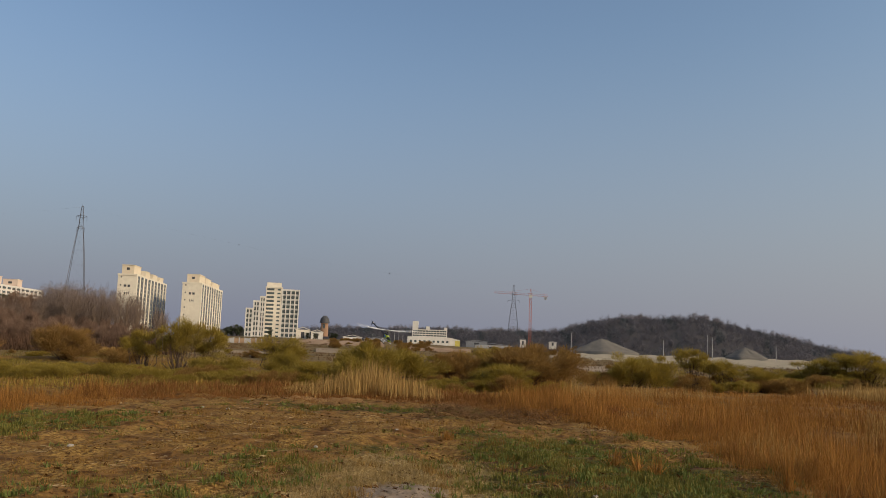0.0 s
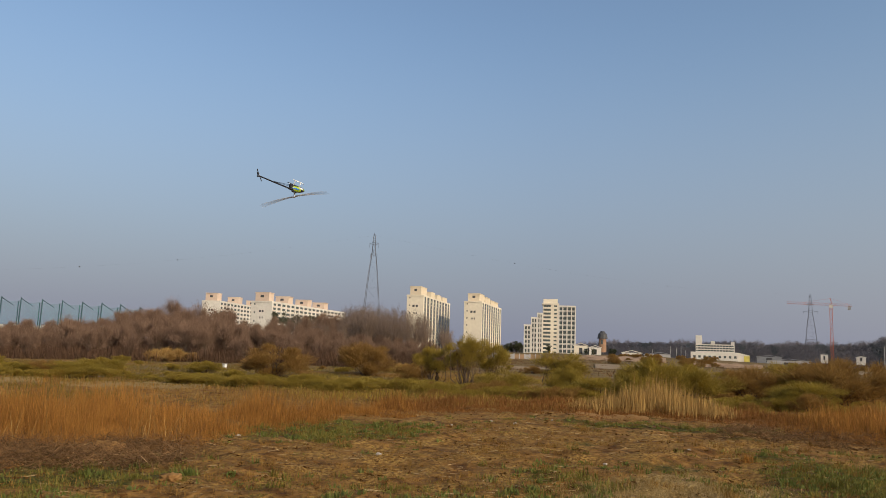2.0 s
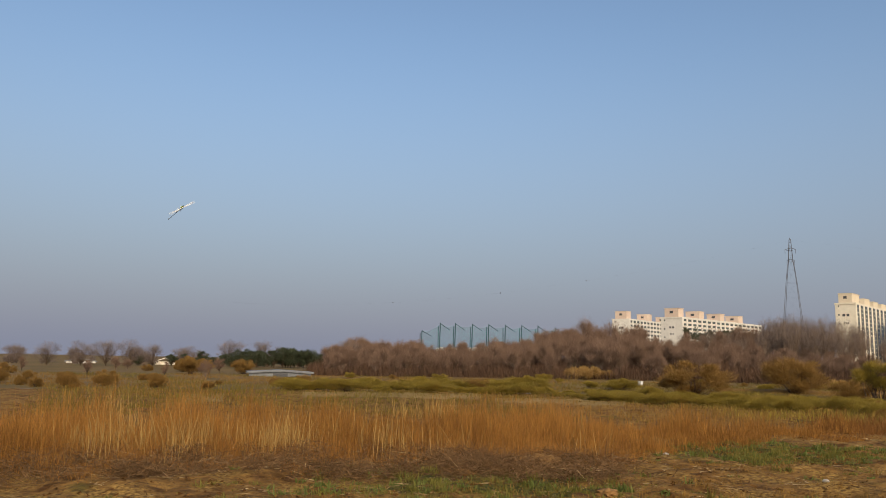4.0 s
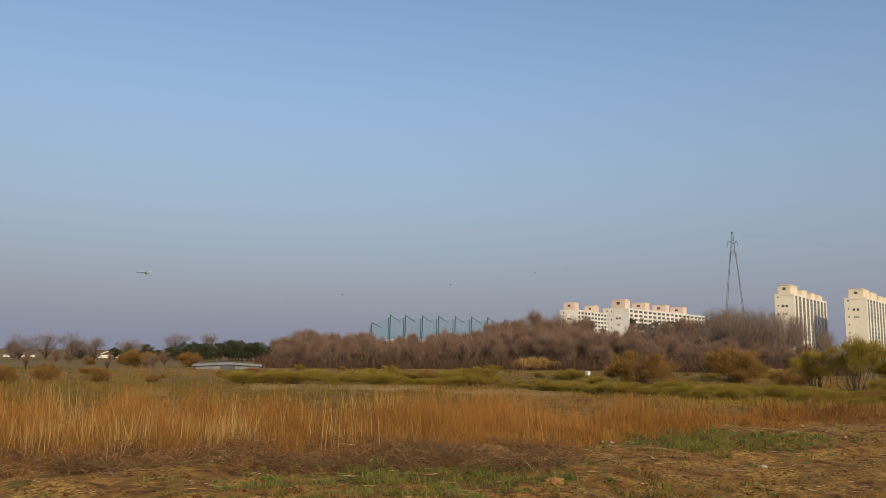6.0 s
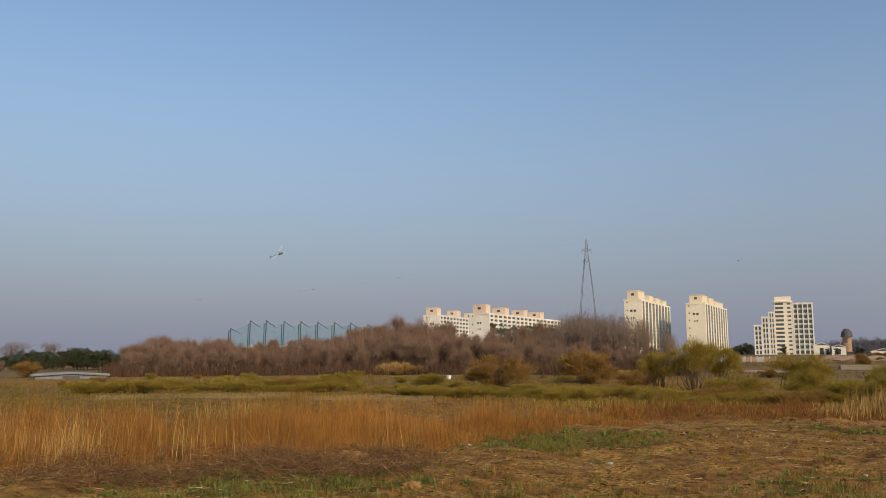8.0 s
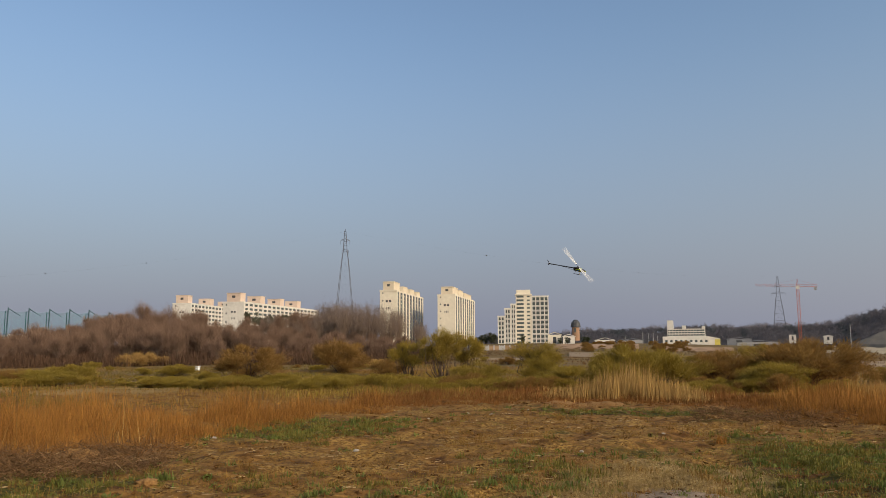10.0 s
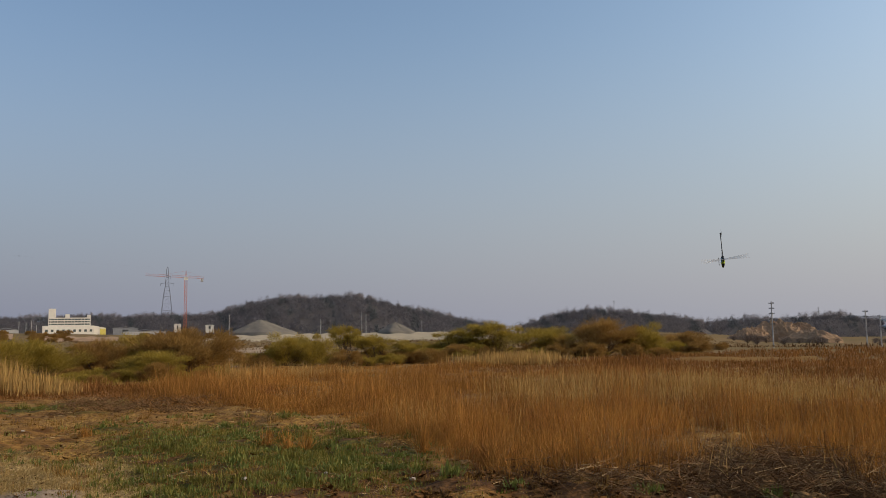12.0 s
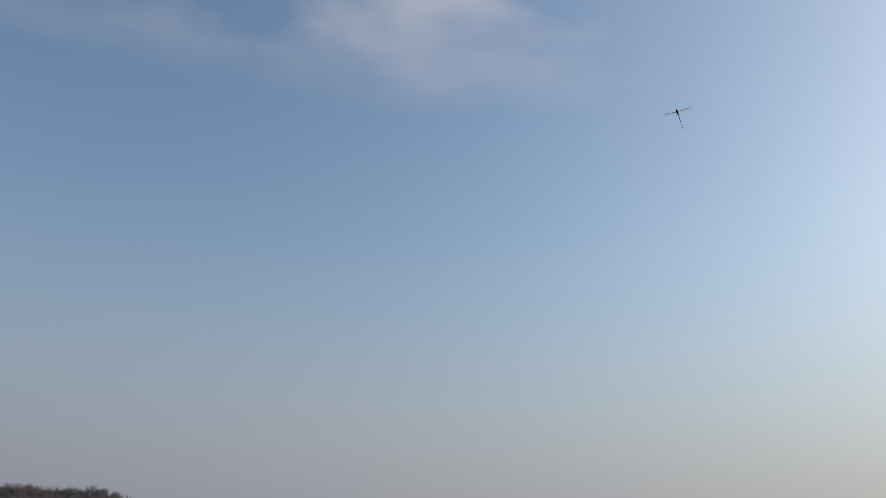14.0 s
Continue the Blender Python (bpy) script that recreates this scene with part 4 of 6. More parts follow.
# ---------------------------------------------------------------- trees and bushes
def domed(seed, bark, leaf, height, crown_from, wide, clumps, twigs, twig_len, twig_w, stems, base_r, upright=0.5):
    """A rounded woody plant: stems that reach into clumps of fine twigs set round an egg-shaped crown."""
    rng = np.random.default_rng(seed)
    mid, half = height * (1 + crown_from) / 2, height * (1 - crown_from) / 2
    bm = bmesh.new()
    tri = []
    feet = [Vector((math.cos(a), math.sin(a), 0)) * (0.12 if stems > 1 else 0) for a in (2 * math.pi * i / stems for i in range(stems))]
    for i in range(clumps):
        d = rng.normal(size=3)
        d /= np.linalg.norm(d)
        f = rng.uniform(0.3, 1.0)
        c = np.array((d[0] * wide * f, d[1] * wide * f, mid + d[2] * half * f))
        r = rng.uniform(0.15, 0.36) * wide * (1.0 if stems > 1 else 1.55)
        p = feet[i % stems]
        if stems == 1:
            fork = Vector((rng.normal() * 0.05, rng.normal() * 0.05, height * crown_from * rng.uniform(0.5, 1.1)))
            if i == 0:
                tube(bm, (0, 0, -0.2), (0, 0, height * 0.75), base_r, base_r * 0.25, 6, False)
        else:
            fork = p.lerp(Vector(c), 0.4) + Vector((rng.normal(), rng.normal(), rng.normal())) * 0.08 * height
            tube(bm, p, fork, base_r, base_r * 0.6, 4, False)
        tube(bm, fork, Vector(c), base_r * 0.5, base_r * 0.12, 3, False)
        for _ in range(3):
            tube(bm, Vector(c).lerp(fork, 0.3), Vector(c + rng.normal(size=3) * r * 0.7), base_r * 0.16, base_r * 0.05, 3, False)
        n = twigs // clumps
        o = rng.normal(size=(n, 3))
        o *= (r * rng.uniform(0, 1, n) ** 0.45 / np.linalg.norm(o, axis=1))[:, None]
        way = o / r * 0.8 + d * 0.5 + rng.normal(size=(n, 3)) * 0.45 + np.array((0, 0, upright))
        way /= np.linalg.norm(way, axis=1)[:, None]
        w = np.cross(way, rng.normal(size=(n, 3)))
        w *= (twig_w / np.linalg.norm(w, axis=1))[:, None]
        ln = twig_len * rng.uniform(0.5, 1.3, n)
        o = o + c
        tri.append(np.stack([o - w * 0.5, o + w * 0.5, o + way * ln[:, None]], 1))
    wood = bpy.data.meshes.new("trunk")
    bm.to_mesh(wood)
    bm.free()
    wood.materials.append(bark)
    tri = np.concatenate(tri)
    return wood, mesh_from("crown", tri, 3, [leaf]), float(np.percentile(tri[:, :, 2], 99.3))


def plant(name, kind, at, height, label, category, group, rng, wide=1.0):
    wood, crown, top = kind
    ob = thing(name, at, rng.uniform(0, 360))
    s = height / top
    for nm, me in (("trunk", wood), ("crown", crown)):
        q = new(nm, me)
        q.parent = ob
        q.scale = (s * wide, s * wide, s)
    return tagged(ob, label, category, group)


def on_ground(az, d, dz=-0.1):
    p = bearing(az, d)
    p.z = float(rise(p.x, p.y)) + dz
    return p


WILLOWS = [domed(20 + i, BARK, WILLOW_LEAF, 3.2, 0.06, 1.75, 36, 12000, 0.38, 0.021, 8, 0.028, 0.9) for i in range(4)]
RUSSETS = [domed(30 + i, BARK, RUSSET_TWIG, 3.0, 0.05, 1.75, 36, 12000, 0.38, 0.021, 8, 0.028, 0.9) for i in range(3)]
OPEN_WILLOWS = [domed(80 + i, BARK, WILLOW_LEAF, 3.6, 0.34, 1.35, 28, 7500, 0.34, 0.020, 6, 0.045, 0.7) for i in range(3)]
BROWNS = [domed(40 + i, PALE_BARK if i < 2 else BARK, BROWN_TWIG, 9.0, 0.24, 2.2, 26, 3000, 1.5, 0.036, 1, 0.15, 1.5) for i in range(4)]
GREYS = [domed(50 + i, PALE_BARK, GREY_TWIG, 10.0, 0.28, 2.7, 34, 1500, 1.1, 0.026, 1, 0.15, 0.9) for i in range(3)]
ROUND_GREYS = [domed(55 + i, BARK, GREY_TWIG, 8.0, 0.12, 3.4, 22, 2600, 1.0, 0.04, 1, 0.15, 0.6) for i in range(3)]
PINES = [domed(60 + i, BARK, PINE, 8.0, 0.14, 2.3, 16, 5200, 0.55, 0.10, 1, 0.15, 0.3) for i in range(3)]
TALL_PINES = [domed(65 + i, BARK, PINE, 9.0, 0.60, 1.9, 9, 1500, 0.5, 0.10, 1, 0.16, 0.2) for i in range(3)]
rng = np.random.default_rng(7)

# willows and russet scrub round the far edge of the clearing: bearings of both sides, distance, top's elevation, form
SCRUB = [(-33.4, -29.4, 72, 0.22, 'r'), (-26.9, -23.5, 84, 0.55, 'r'), (-21.5, -19.1, 58, 0.48, 'o'), (-19.5, -16.8, 57, 1.30, 'o'), (-17.6, -15.2, 59, 0.85, 'o'),
         (-17.2, -13.6, 54, -1.00, 'w'), (-16.6, -14.6, 52, -1.75, 'r'), (-12.9, -9.8, 57, 0.34, 'o'), (-12.2, -10.0, 54, -0.60, 'w'), (-10.9, -7.4, 50, -1.25, 'w'),
         (-7.0, -3.0, 51, 0.10, 'w'), (-4.6, -0.4, 53, -0.25, 'w'), (-7.4, -5.0, 49, -1.0, 'w'), (-0.8, 2.4, 55, -0.25, 'r'), (1.6, 5.0, 57, 0.10, 'w'), (3.4, 9.3, 55, 0.40, 'r'),
         (2.4, 6.2, 50, -1.05, 'w'), (11.6, 14.4, 63, -0.05, 'w'), (13.4, 16.2, 64, -0.10, 'w'), (16.0, 18.3, 68, 0.50, 'o'), (18.0, 20.5, 66, -0.20, 'o'), (20.5, 22.7, 66, -0.6, 'o'),
         (23.8, 26.6, 84, 0.15, 'o'), (26.2, 29.5, 84, 0.60, 'o'), (24.2, 28.6, 86, -0.5, 'w'), (29.1, 33.2, 80, 0.17, 'w'), (33.0, 37.8, 78, 0.66, 'r'), (36.8, 39.6, 79, 0.30, 'w'), (39.4, 42.2, 90, -0.28, 'r'),
         (-44.2, -41.6, 74, -0.95, 'w'), (-23.2, -20.6, 70, -0.75, 'r'), (-37.4, -35.2, 80, -1.0, 'w')]


def girth(form):
    """The usual width of a plant's crown."""
    co = np.empty(len(form[1].vertices) * 3)
    form[1].vertices.foreach_get("co", co)
    reach = np.hypot(co[0::3], co[1::3])
    return 2 * float(np.percentile(reach, 92))


for az0, az1, d, el, kind in SCRUB:
    src = {'w': WILLOWS, 'r': RUSSETS, 'o': OPEN_WILLOWS}[kind]
    p = on_ground((az0 + az1) / 2, d)
    h = up_to(el, d) - p.z
    form = src[int(rng.integers(len(src)))]
    full = girth(form) * h / form[2]
    plant({'w': "willow_shrub", 'r': "russet_shrub", 'o': "willow_tree"}[kind], form, p, h,
          {'w': "yellow-green budding willow bush at the edge of reeds", 'r': "russet brown rounded bush in bud at the edge of reeds",
           'o': "airy budding willow on several dark stems"}[kind], "tree" if kind == 'o' else "bush", "bushes on the flood plain", rng,
          1.15 * d * radians(az1 - az0) / full)

# low green thicket in bands before the wood and between the bushes
for a0, a1, d0, d1, h0, h1, n in ((-60, -43, 63, 74, 0.55, 1.1, 34), (-43, -33, 58, 74, 0.4, 0.85, 14), (-30, -20.5, 49, 58, 0.5, 0.95, 26), (-38, -30, 52, 60, 0.5, 0.85, 14),
                                  (-21, -9, 47, 52, 0.5, 0.85, 26), (-1, 9, 47, 52, 0.45, 0.8, 14), (10, 40, 70, 92, 0.4, 0.9, 22)):
    for i in range(n):
        az, d = a0 + (a1 - a0) * (i + rng.uniform(0, 1)) / n, rng.uniform(d0, d1)
        plant("willow_thicket", WILLOWS[int(rng.integers(4))], on_ground(az, d), rng.uniform(h0, h1), "low yellow-green willow thicket on the plain", "bush", "low willow thicket", rng, rng.uniform(1.8, 3.6))

# brown undergrowth at the feet of the bushes
for a0, a1, d0, d1, h0, h1, n in ((-22, 9, 46, 51, 0.5, 1.0, 34), (10, 23.5, 60, 72, 0.7, 1.3, 20), (23.5, 42, 72, 90, 0.7, 1.4, 24), (-3, 9.5, 54, 62, 1.2, 1.9, 9)):
    for i in range(n):
        az, d = a0 + (a1 - a0) * (i + rng.uniform(0, 1)) / n, rng.uniform(d0, d1)
        plant("brown_bush", RUSSETS[int(rng.integers(3))] if i % 3 else WILLOWS[int(rng.integers(4))], on_ground(az, d), rng.uniform(h0, h1), "low brown leafless bush at the foot of willows", "bush", "low brown bushes", rng, rng.uniform(1.6, 2.4))

# scrub round the soil heaps and below the viaduct; grey crowns carry the haze in their colour
for i in range(34):
    az, d = rng.uniform(42.5, 58), rng.uniform(330, 400)
    plant("scrub_bush", ROUND_GREYS[int(rng.integers(3))], on_ground(az, d), rng.uniform(2.0, 4.2), "low leafless scrub bush on the plain", "bush", "scrub on the plain", rng, rng.uniform(1.2, 2.0))

# low bushes scattered over the plain
for i in range(30):
    az, d = rng.uniform(-62, -18), rng.uniform(70, 116)
    plant("olive_bush", WILLOWS[int(rng.integers(4))] if i % 3 else RUSSETS[int(rng.integers(3))], on_ground(az, d), rng.uniform(0.5, 1.1), "low olive brown bush on the plain", "bush", "low bushes on the plain", rng, rng.uniform(1.4, 2.4))
for i in range(26):
    az, d = rng.uniform(-20, 45), rng.uniform(95, 160)
    plant("olive_bush", WILLOWS[int(rng.integers(4))] if i % 2 else RUSSETS[int(rng.integers(3))], on_ground(az, d), rng.uniform(0.6, 1.3), "low olive brown bush on the plain", "bush", "low bushes on the plain", rng, rng.uniform(1.2, 2.2))
STRAW_HEAP = domed(35, BARK, PALE_REED, 2.0, 0.0, 2.4, 14, 7000, 0.6, 0.04, 5, 0.03, 0.2)
for az, d, h in ((-38.9, 124, 2.1), (-37.6, 126, 1.5), (-22.4, 112, 1.2)):
    plant("dry_grass_clump", STRAW_HEAP, on_ground(az, d), h, "rounded clump of pale dry grass before the wood", "grass clump", "", rng, 1.3)

# brown scrub before the village
for i in range(22):
    az, d = rng.uniform(-84, -63), rng.uniform(56, 95)
    plant("brown_bush", RUSSETS[int(rng.integers(3))], on_ground(az, d), rng.uniform(0.7, 1.3) * (1 if az < -66 else 0.6), "leafless brown bush before the village", "bush", "scrub before the village", rng, rng.uniform(1.0, 1.6))
for i in range(26):
    az, d = rng.uniform(-80, -62.5), rng.uniform(95, 185)
    plant("brown_bush", RUSSETS[int(rng.integers(3))] if i % 2 else BROWNS[int(rng.integers(4))], on_ground(az, d), rng.uniform(1.0, 2.6), "leafless brown bush before the village", "bush", "scrub before the village", rng, rng.uniform(1.1, 1.7))
for i in range(22):
    az, d = rng.uniform(-67.5, -56.8), rng.uniform(200, 225)
    p = on_ground(az, d, -0.2)
    plant("pine_tree", PINES[int(rng.integers(3))], p, up_to(bumps(az, [(-67.5, -0.2), (-65, 0.1), (-62.5, 0.35), (-60, 0.75), (-58, 0.65), (-56.8, 0.3)]) - rng.uniform(0, 0.4), d) - p.z, "broad dark green pine on the village edge", "tree", "village pines", rng, 1.3)

# the brown wood on the rise
RIDGE = [(-57, 1.0), (-55, 1.4), (-52, 1.45), (-49, 1.15), (-46, 1.5), (-43, 1.9), (-41, 2.3), (-38.5, 3.05), (-36.5, 3.0), (-35, 2.7), (-33.8, 2.1), (-31, 1.75), (-28, 1.6), (-24, 1.1), (-20, 0.9)]
for i in range(330):
    az = rng.uniform(-57, -20)
    back_row = rng.uniform(0, 1)
    d = 128 + 95 * back_row + (25 if az > -30 else 0)
    el = bumps(az, RIDGE) * (0.45 + 0.55 * back_row) + rng.uniform(-0.45, 0.3)
    p = on_ground(az, d, -0.2)
    h = 1.0 * max(3.5, up_to(el, d) - p.z)
    plant("bare_tree", BROWNS[int(rng.integers(4))], p, h, "leafless brown tree in a dense wood", "tree", "bare wood", rng, 1.15)
for i in range(20):
    az, d = -32.0 + 0.27 * i + rng.uniform(-0.1, 0.1), rng.uniform(290, 380)
    p = on_ground(az, d, -0.2)
    plant("bare_tree", (BROWNS if i % 2 else GREYS)[int(rng.integers(3))], p, up_to(rng.uniform(1.8, 2.75), d) - p.z, "tall leafless brown tree before an apartment slab", "tree", "bare wood", rng, 0.8)
for i in range(46):
    az = rng.uniform(-27.3, -18.7)
    d = rng.uniform(235, 290)
    el = bumps(az, [(-27.5, 2.6), (-26.5, 3.3), (-25, 3.4), (-22.5, 3.25), (-20.6, 3.0), (-19.3, 2.1), (-18.5, 1.1)]) + rng.uniform(-0.7, 0.1)
    p = on_ground(az, d, -0.2)
    plant("grey_tree", GREYS[int(rng.integers(3))], p, up_to(el, d) - p.z, "tall leafless grey tree with fine upright branches", "tree", "grey trees below the pylon", rng, 0.85)
for i in range(11):
    az = -31.6 + 0.46 * i + rng.uniform(-0.12, 0.12)
    d = rng.uniform(430, 500)
    plant("pine_tree", TALL_PINES[i % 3], on_ground(az, d, -0.2), 1.0 * (up_to(bumps(az, [(-31.5, 2.75), (-28, 2.5), (-26.6, 2.2)]) - rng.uniform(0, 0.5), d) - float(rise(*bearing(az, d).xy))), "tall dark pine with a bare trunk before an apartment slab", "tree", "pines by the apartments", rng, 0.8)
for az, d, el in ((-66.5, 215, 0.05), (-67.4, 212, 0.0), (-63.3, 212, 0.2), (-62.3, 214, 0.45), (-60.0, 207, 0.6), (-59.2, 214, 0.55), (-58.3, 206, 0.5), (-57.4, 214, 0.3), (-65.4, 210, 0.25), (-64.0, 215, 0.1), (-62.8, 205, 0.4), (-61.8, 210, 0.35), (-60.6, 205, 0.5), (-59.8, 212, 0.45), (-58.8, 205, 0.4), (-57.9, 210, 0.2), (-61.2, 220, 0.3), (-69.5, 215, -0.1)):
    p = on_ground(az, d, -0.2)
    plant("pine_tree", PINES[int(rng.integers(3))], p, up_to(el, d) - p.z + 0.4, "broad dark green pine on the village edge", "tree", "village pines", rng, 1.3)
for az, d, el in ((-73, 200, 0.9), (-71.5, 205, 1.0), (-70, 200, 1.05), (-68.6, 205, 0.8), (-63.6, 235, 1.15), (-61.2, 240, 1.15), (-56.6, 230, 1.0), (-55.4, 200, 1.35), (-66.4, 230, 0.7), (-75, 200, 0.8)):
    p = on_ground(az, d, -0.2)
    plant("grey_tree", ROUND_GREYS[int(rng.integers(3))], p, up_to(el, d) - p.z, "round-crowned leafless grey tree by the village", "tree", "village trees", rng, 1.25)
for i in range(40):
    az = rng.uniform(-82, -64) if i % 4 else rng.uniform(-64, -54)
    d = rng.uniform(228, 250)
    p = on_ground(az, d, -0.2)
    plant("grey_tree", ROUND_GREYS[int(rng.integers(3))], p, up_to(rng.uniform(-0.3, 0.75), d) - p.z, "round-crowned leafless grey tree by the village", "tree", "village trees", rng, rng.uniform(1.0, 1.5))
for az, d in ((-15.2, 600), (-14.9, 610), (-14.5, 600), (-14.3, 605), (-12.25, 440), (-9.6, 400), (-8.0, 410), (-9.1, 395), (-7.7, 405)):
    p = on_ground(az, d, -0.2)
    plant("pine_tree", PINES[int(rng.integers(3))], p, rng.uniform(3, 5.5) + (4 if az < -14 else 0), "small dark evergreen near the buildings", "tree", "evergreens near the buildings", rng, 1.2)
for i in range(70):
    az = rng.choice([-1, 1]) * rng.uniform(2, 9) + 1
    d = rng.uniform(230, 440)
    p = on_ground(az, d, -0.2)
    plant("scrub_bush", RUSSETS[int(rng.integers(3))], p, rng.uniform(1.0, 2.4), "low leafless scrub bush on the plain", "bush", "scrub on the plain", rng, 1.8)


# ---------------------------------------------------------------- reeds and grass
def blades(points, height, width, rng, lean=0.25, per=8, clump=0.12):
    """Slender bent blades in clumps: each is a triangle on a quad."""
    n = len(points) * per
    base = np.repeat(points, per, axis=0) + np.concatenate([rng.normal(size=(n, 2)) * clump, np.zeros((n, 1))], axis=1)
    h = np.repeat(height, per) * rng.uniform(0.55, 1.15, n)
    a = rng.uniform(0, 2 * math.pi, n)
    side = np.stack([np.cos(a), np.sin(a), np.zeros(n)], 1) * (np.repeat(width, per) * 0.5)[:, None]
    b = np.repeat(rng.uniform(0, 2 * math.pi, len(points)), per) + rng.normal(size=n) * 1.1
    l = np.abs(rng.normal(size=n)) * lean * h
    tip = np.stack([np.cos(b) * l, np.sin(b) * l, h * np.sqrt(np.clip(1 - (l / h) ** 2, 0.2, 1))], 1)
    mid = tip * 0.55 + np.array((0, 0, 1)) * (h * 0.06)[:, None]
    v = np.stack([base - side, base + side, base + mid + side * 0.8, base + mid - side * 0.8,
                  base + mid - side * 0.8, base + mid + side * 0.8, base + tip], 1)
    return v


def blade_object(name, sets, mat, label, category):
    v = np.concatenate(sets)
    n = len(v)
    me = bpy.data.meshes.new(name)
    pts = v[:, [0, 1, 2, 3, 6], :].reshape(-1, 3).astype(np.float32)
    me.vertices.add(len(pts))
    me.vertices.foreach_set("co", pts.ravel())
    idx = (np.arange(n)[:, None] * 5 + np.array([0, 1, 2, 3, 3, 2, 4])[None]).astype(np.int32)
    me.loops.add(n * 7)
    me.loops.foreach_set("vertex_index", idx.ravel())
    me.polygons.add(n * 2)
    start = (np.arange(n)[:, None] * 7 + np.array([0, 4])[None]).astype(np.int32)
    me.polygons.foreach_set("loop_start", start.ravel())
    me.polygons.foreach_set("loop_total", np.tile(np.array([4, 3], dtype=np.int32), n))
    me.update(calc_edges=True)
    me.materials.append(mat)
    return tagged(new(name, me), label, category, kind="stuff")


# edge of the clearing: bearing, distance at which the reeds begin
EDGE = [(-95, 17), (-75, 19), (-68, 20.5), (-58, 20.5), (-47, 21.5), (-39, 21.6), (-34, 24), (-28, 29), (-22, 34), (-16, 36.5), (-11, 36.5), (-5, 36.5), (0, 36), (5, 31.5),
        (9.5, 30), (12.6, 27.5), (15.5, 25.5), (17.5, 24), (21, 19.8), (24, 17.6), (27, 16.4), (30, 15.8), (35, 16.0), (40, 16.6), (46, 17.4), (60, 18.5), (95, 19)]


def edge_at(az):
    return np.interp(az, [e[0] for e in EDGE], [e[1] for e in EDGE])


def scatter(n, a0, a1, d0, d1, rng, power=1.0):
    az = rng.uniform(a0, a1, n)
    d = d0 + (d1 - d0) * rng.uniform(0, 1, n) ** power
    return az, d


def field(n, a0, a1, near, far, rng, power=1.6, patch=0.0, seed=0.0):
    """Points of the reed beds between two depths behind the clearing's edge."""
    az = rng.uniform(a0, a1, n)
    e = edge_at(az) + 0.8 * np.sin(az * 0.9 + seed) + 0.6 * np.sin(az * 2.3) + 0.5 * np.sin(az * 5.1) + np.abs(rng.normal(size=n)) * 0.7
    d = e + near + (far - near) * rng.uniform(0, 1, n) ** power
    x, y = d * np.sin(np.radians(az)), d * np.cos(np.radians(az))
    if patch:
        keep = np.sin(x * 0.31 + 2 * np.sin(y * 0.13 + seed)) + np.sin(y * 0.27 + 1.7 * np.sin(x * 0.11)) > patch
        x, y, d, az = x[keep], y[keep], d[keep], az[keep]
    return np.stack([x, y, rise(x, y) - 0.02], 1), d, az


DEPTH = [(-95, 30), (-60, 32), (-40, 32), (-30, 33.5), (-22, 37.5), (0, 39), (6, 42), (10, 52), (16, 58), (27, 60), (33, 64), (36, 68), (41, 78), (50, 97), (95, 105)]


def depth_at(az):
    return np.interp(az, [e[0] for e in DEPTH], [e[1] for e in DEPTH])


rg = np.random.default_rng(11)
sets, darker = [], []
for a0, a1, n in ((-92, -22, 28000), (3, 45, 26000), (45, 92, 15000)):
    p, d, az = field(n, a0, a1, -0.5, 95, rg, 1.75)
    keep = d < depth_at(az) + 2.0 * np.sin(az * 1.3)
    p, d, az = p[keep], d[keep], az[keep]
    inside = d - edge_at(az)
    lumps = 0.75 + 0.25 * np.sin(p[:, 0] * 0.55 + 2 * np.sin(p[:, 1] * 0.3)) + 0.16 * np.sin(p[:, 1] * 1.3 + p[:, 0] * 0.8) + 0.16 * np.sin(p[:, 0] * 2.6 + 1.5 * np.sin(p[:, 1] * 1.7))
    tall = np.where(az < 0, np.interp(az, [-30, -24], [1.28, 0.9]), 0.92) * lumps * np.where(az > 24, np.clip(inside / 3.0 + 0.6, 0.5, 1.0), np.clip(inside / 6.0 + 0.40, 0.35, 1.0)) * rg.uniform(0.55, 1.25, len(p))
    # the bed thins to low growth towards the bushes, and is broken and lower beyond its densest part
    tall *= np.where(az > 0, np.interp(inside, [0, 9, 20, 40], [1.0, 1.0, 0.55, 0.45]), 1.0)
    tall *= np.interp(az, [36, 42, 60], [1.0, 0.62, 0.55])
    swing = np.where(az > 4, 1.0, 0.55)
    tall *= np.clip(0.85 + swing * (0.5 * ripple(p[:, 0], p[:, 1], 71, 3.0) + 0.35 * ripple(p[:, 0], p[:, 1], 72, 1.0)), 0.22, 1.6)
    ragged = np.sin(p[:, 0] * 0.42 + 2.1 * np.sin(p[:, 1] * 0.21)) + np.sin(p[:, 1] * 0.5 + 1.6 * np.sin(p[:, 0] * 0.33))
    keep = (az < 4) | (ragged > np.where(az < 24, -1.1, -0.45) + rg.normal(size=len(p)) * 0.35)
    keep &= ~((az > 40) & (az < 50) & (d > 61) & (d < 70) & (np.sin(az * 2.1) + np.sin(d * 0.9) > -0.9))
    p, d, az, tall = p[keep], d[keep], az[keep], tall[keep]
    reddish = az + np.where(az > 4, 16, 0) * ripple(p[:, 0], p[:, 1], 73, 3.5) + 6 * np.sin(p[:, 0] * 0.2) + 4 * rg.normal(size=len(p)) + np.clip((d - 30) * 0.3, 0, 12) > 45
    for k, where_to in ((~reddish, sets), (reddish, darker)):
        if k.any():
            where_to.append(blades(p[k], tall[k], 0.004 + d[k] * 0.00023, rg, 0.42, 11, 0.24))
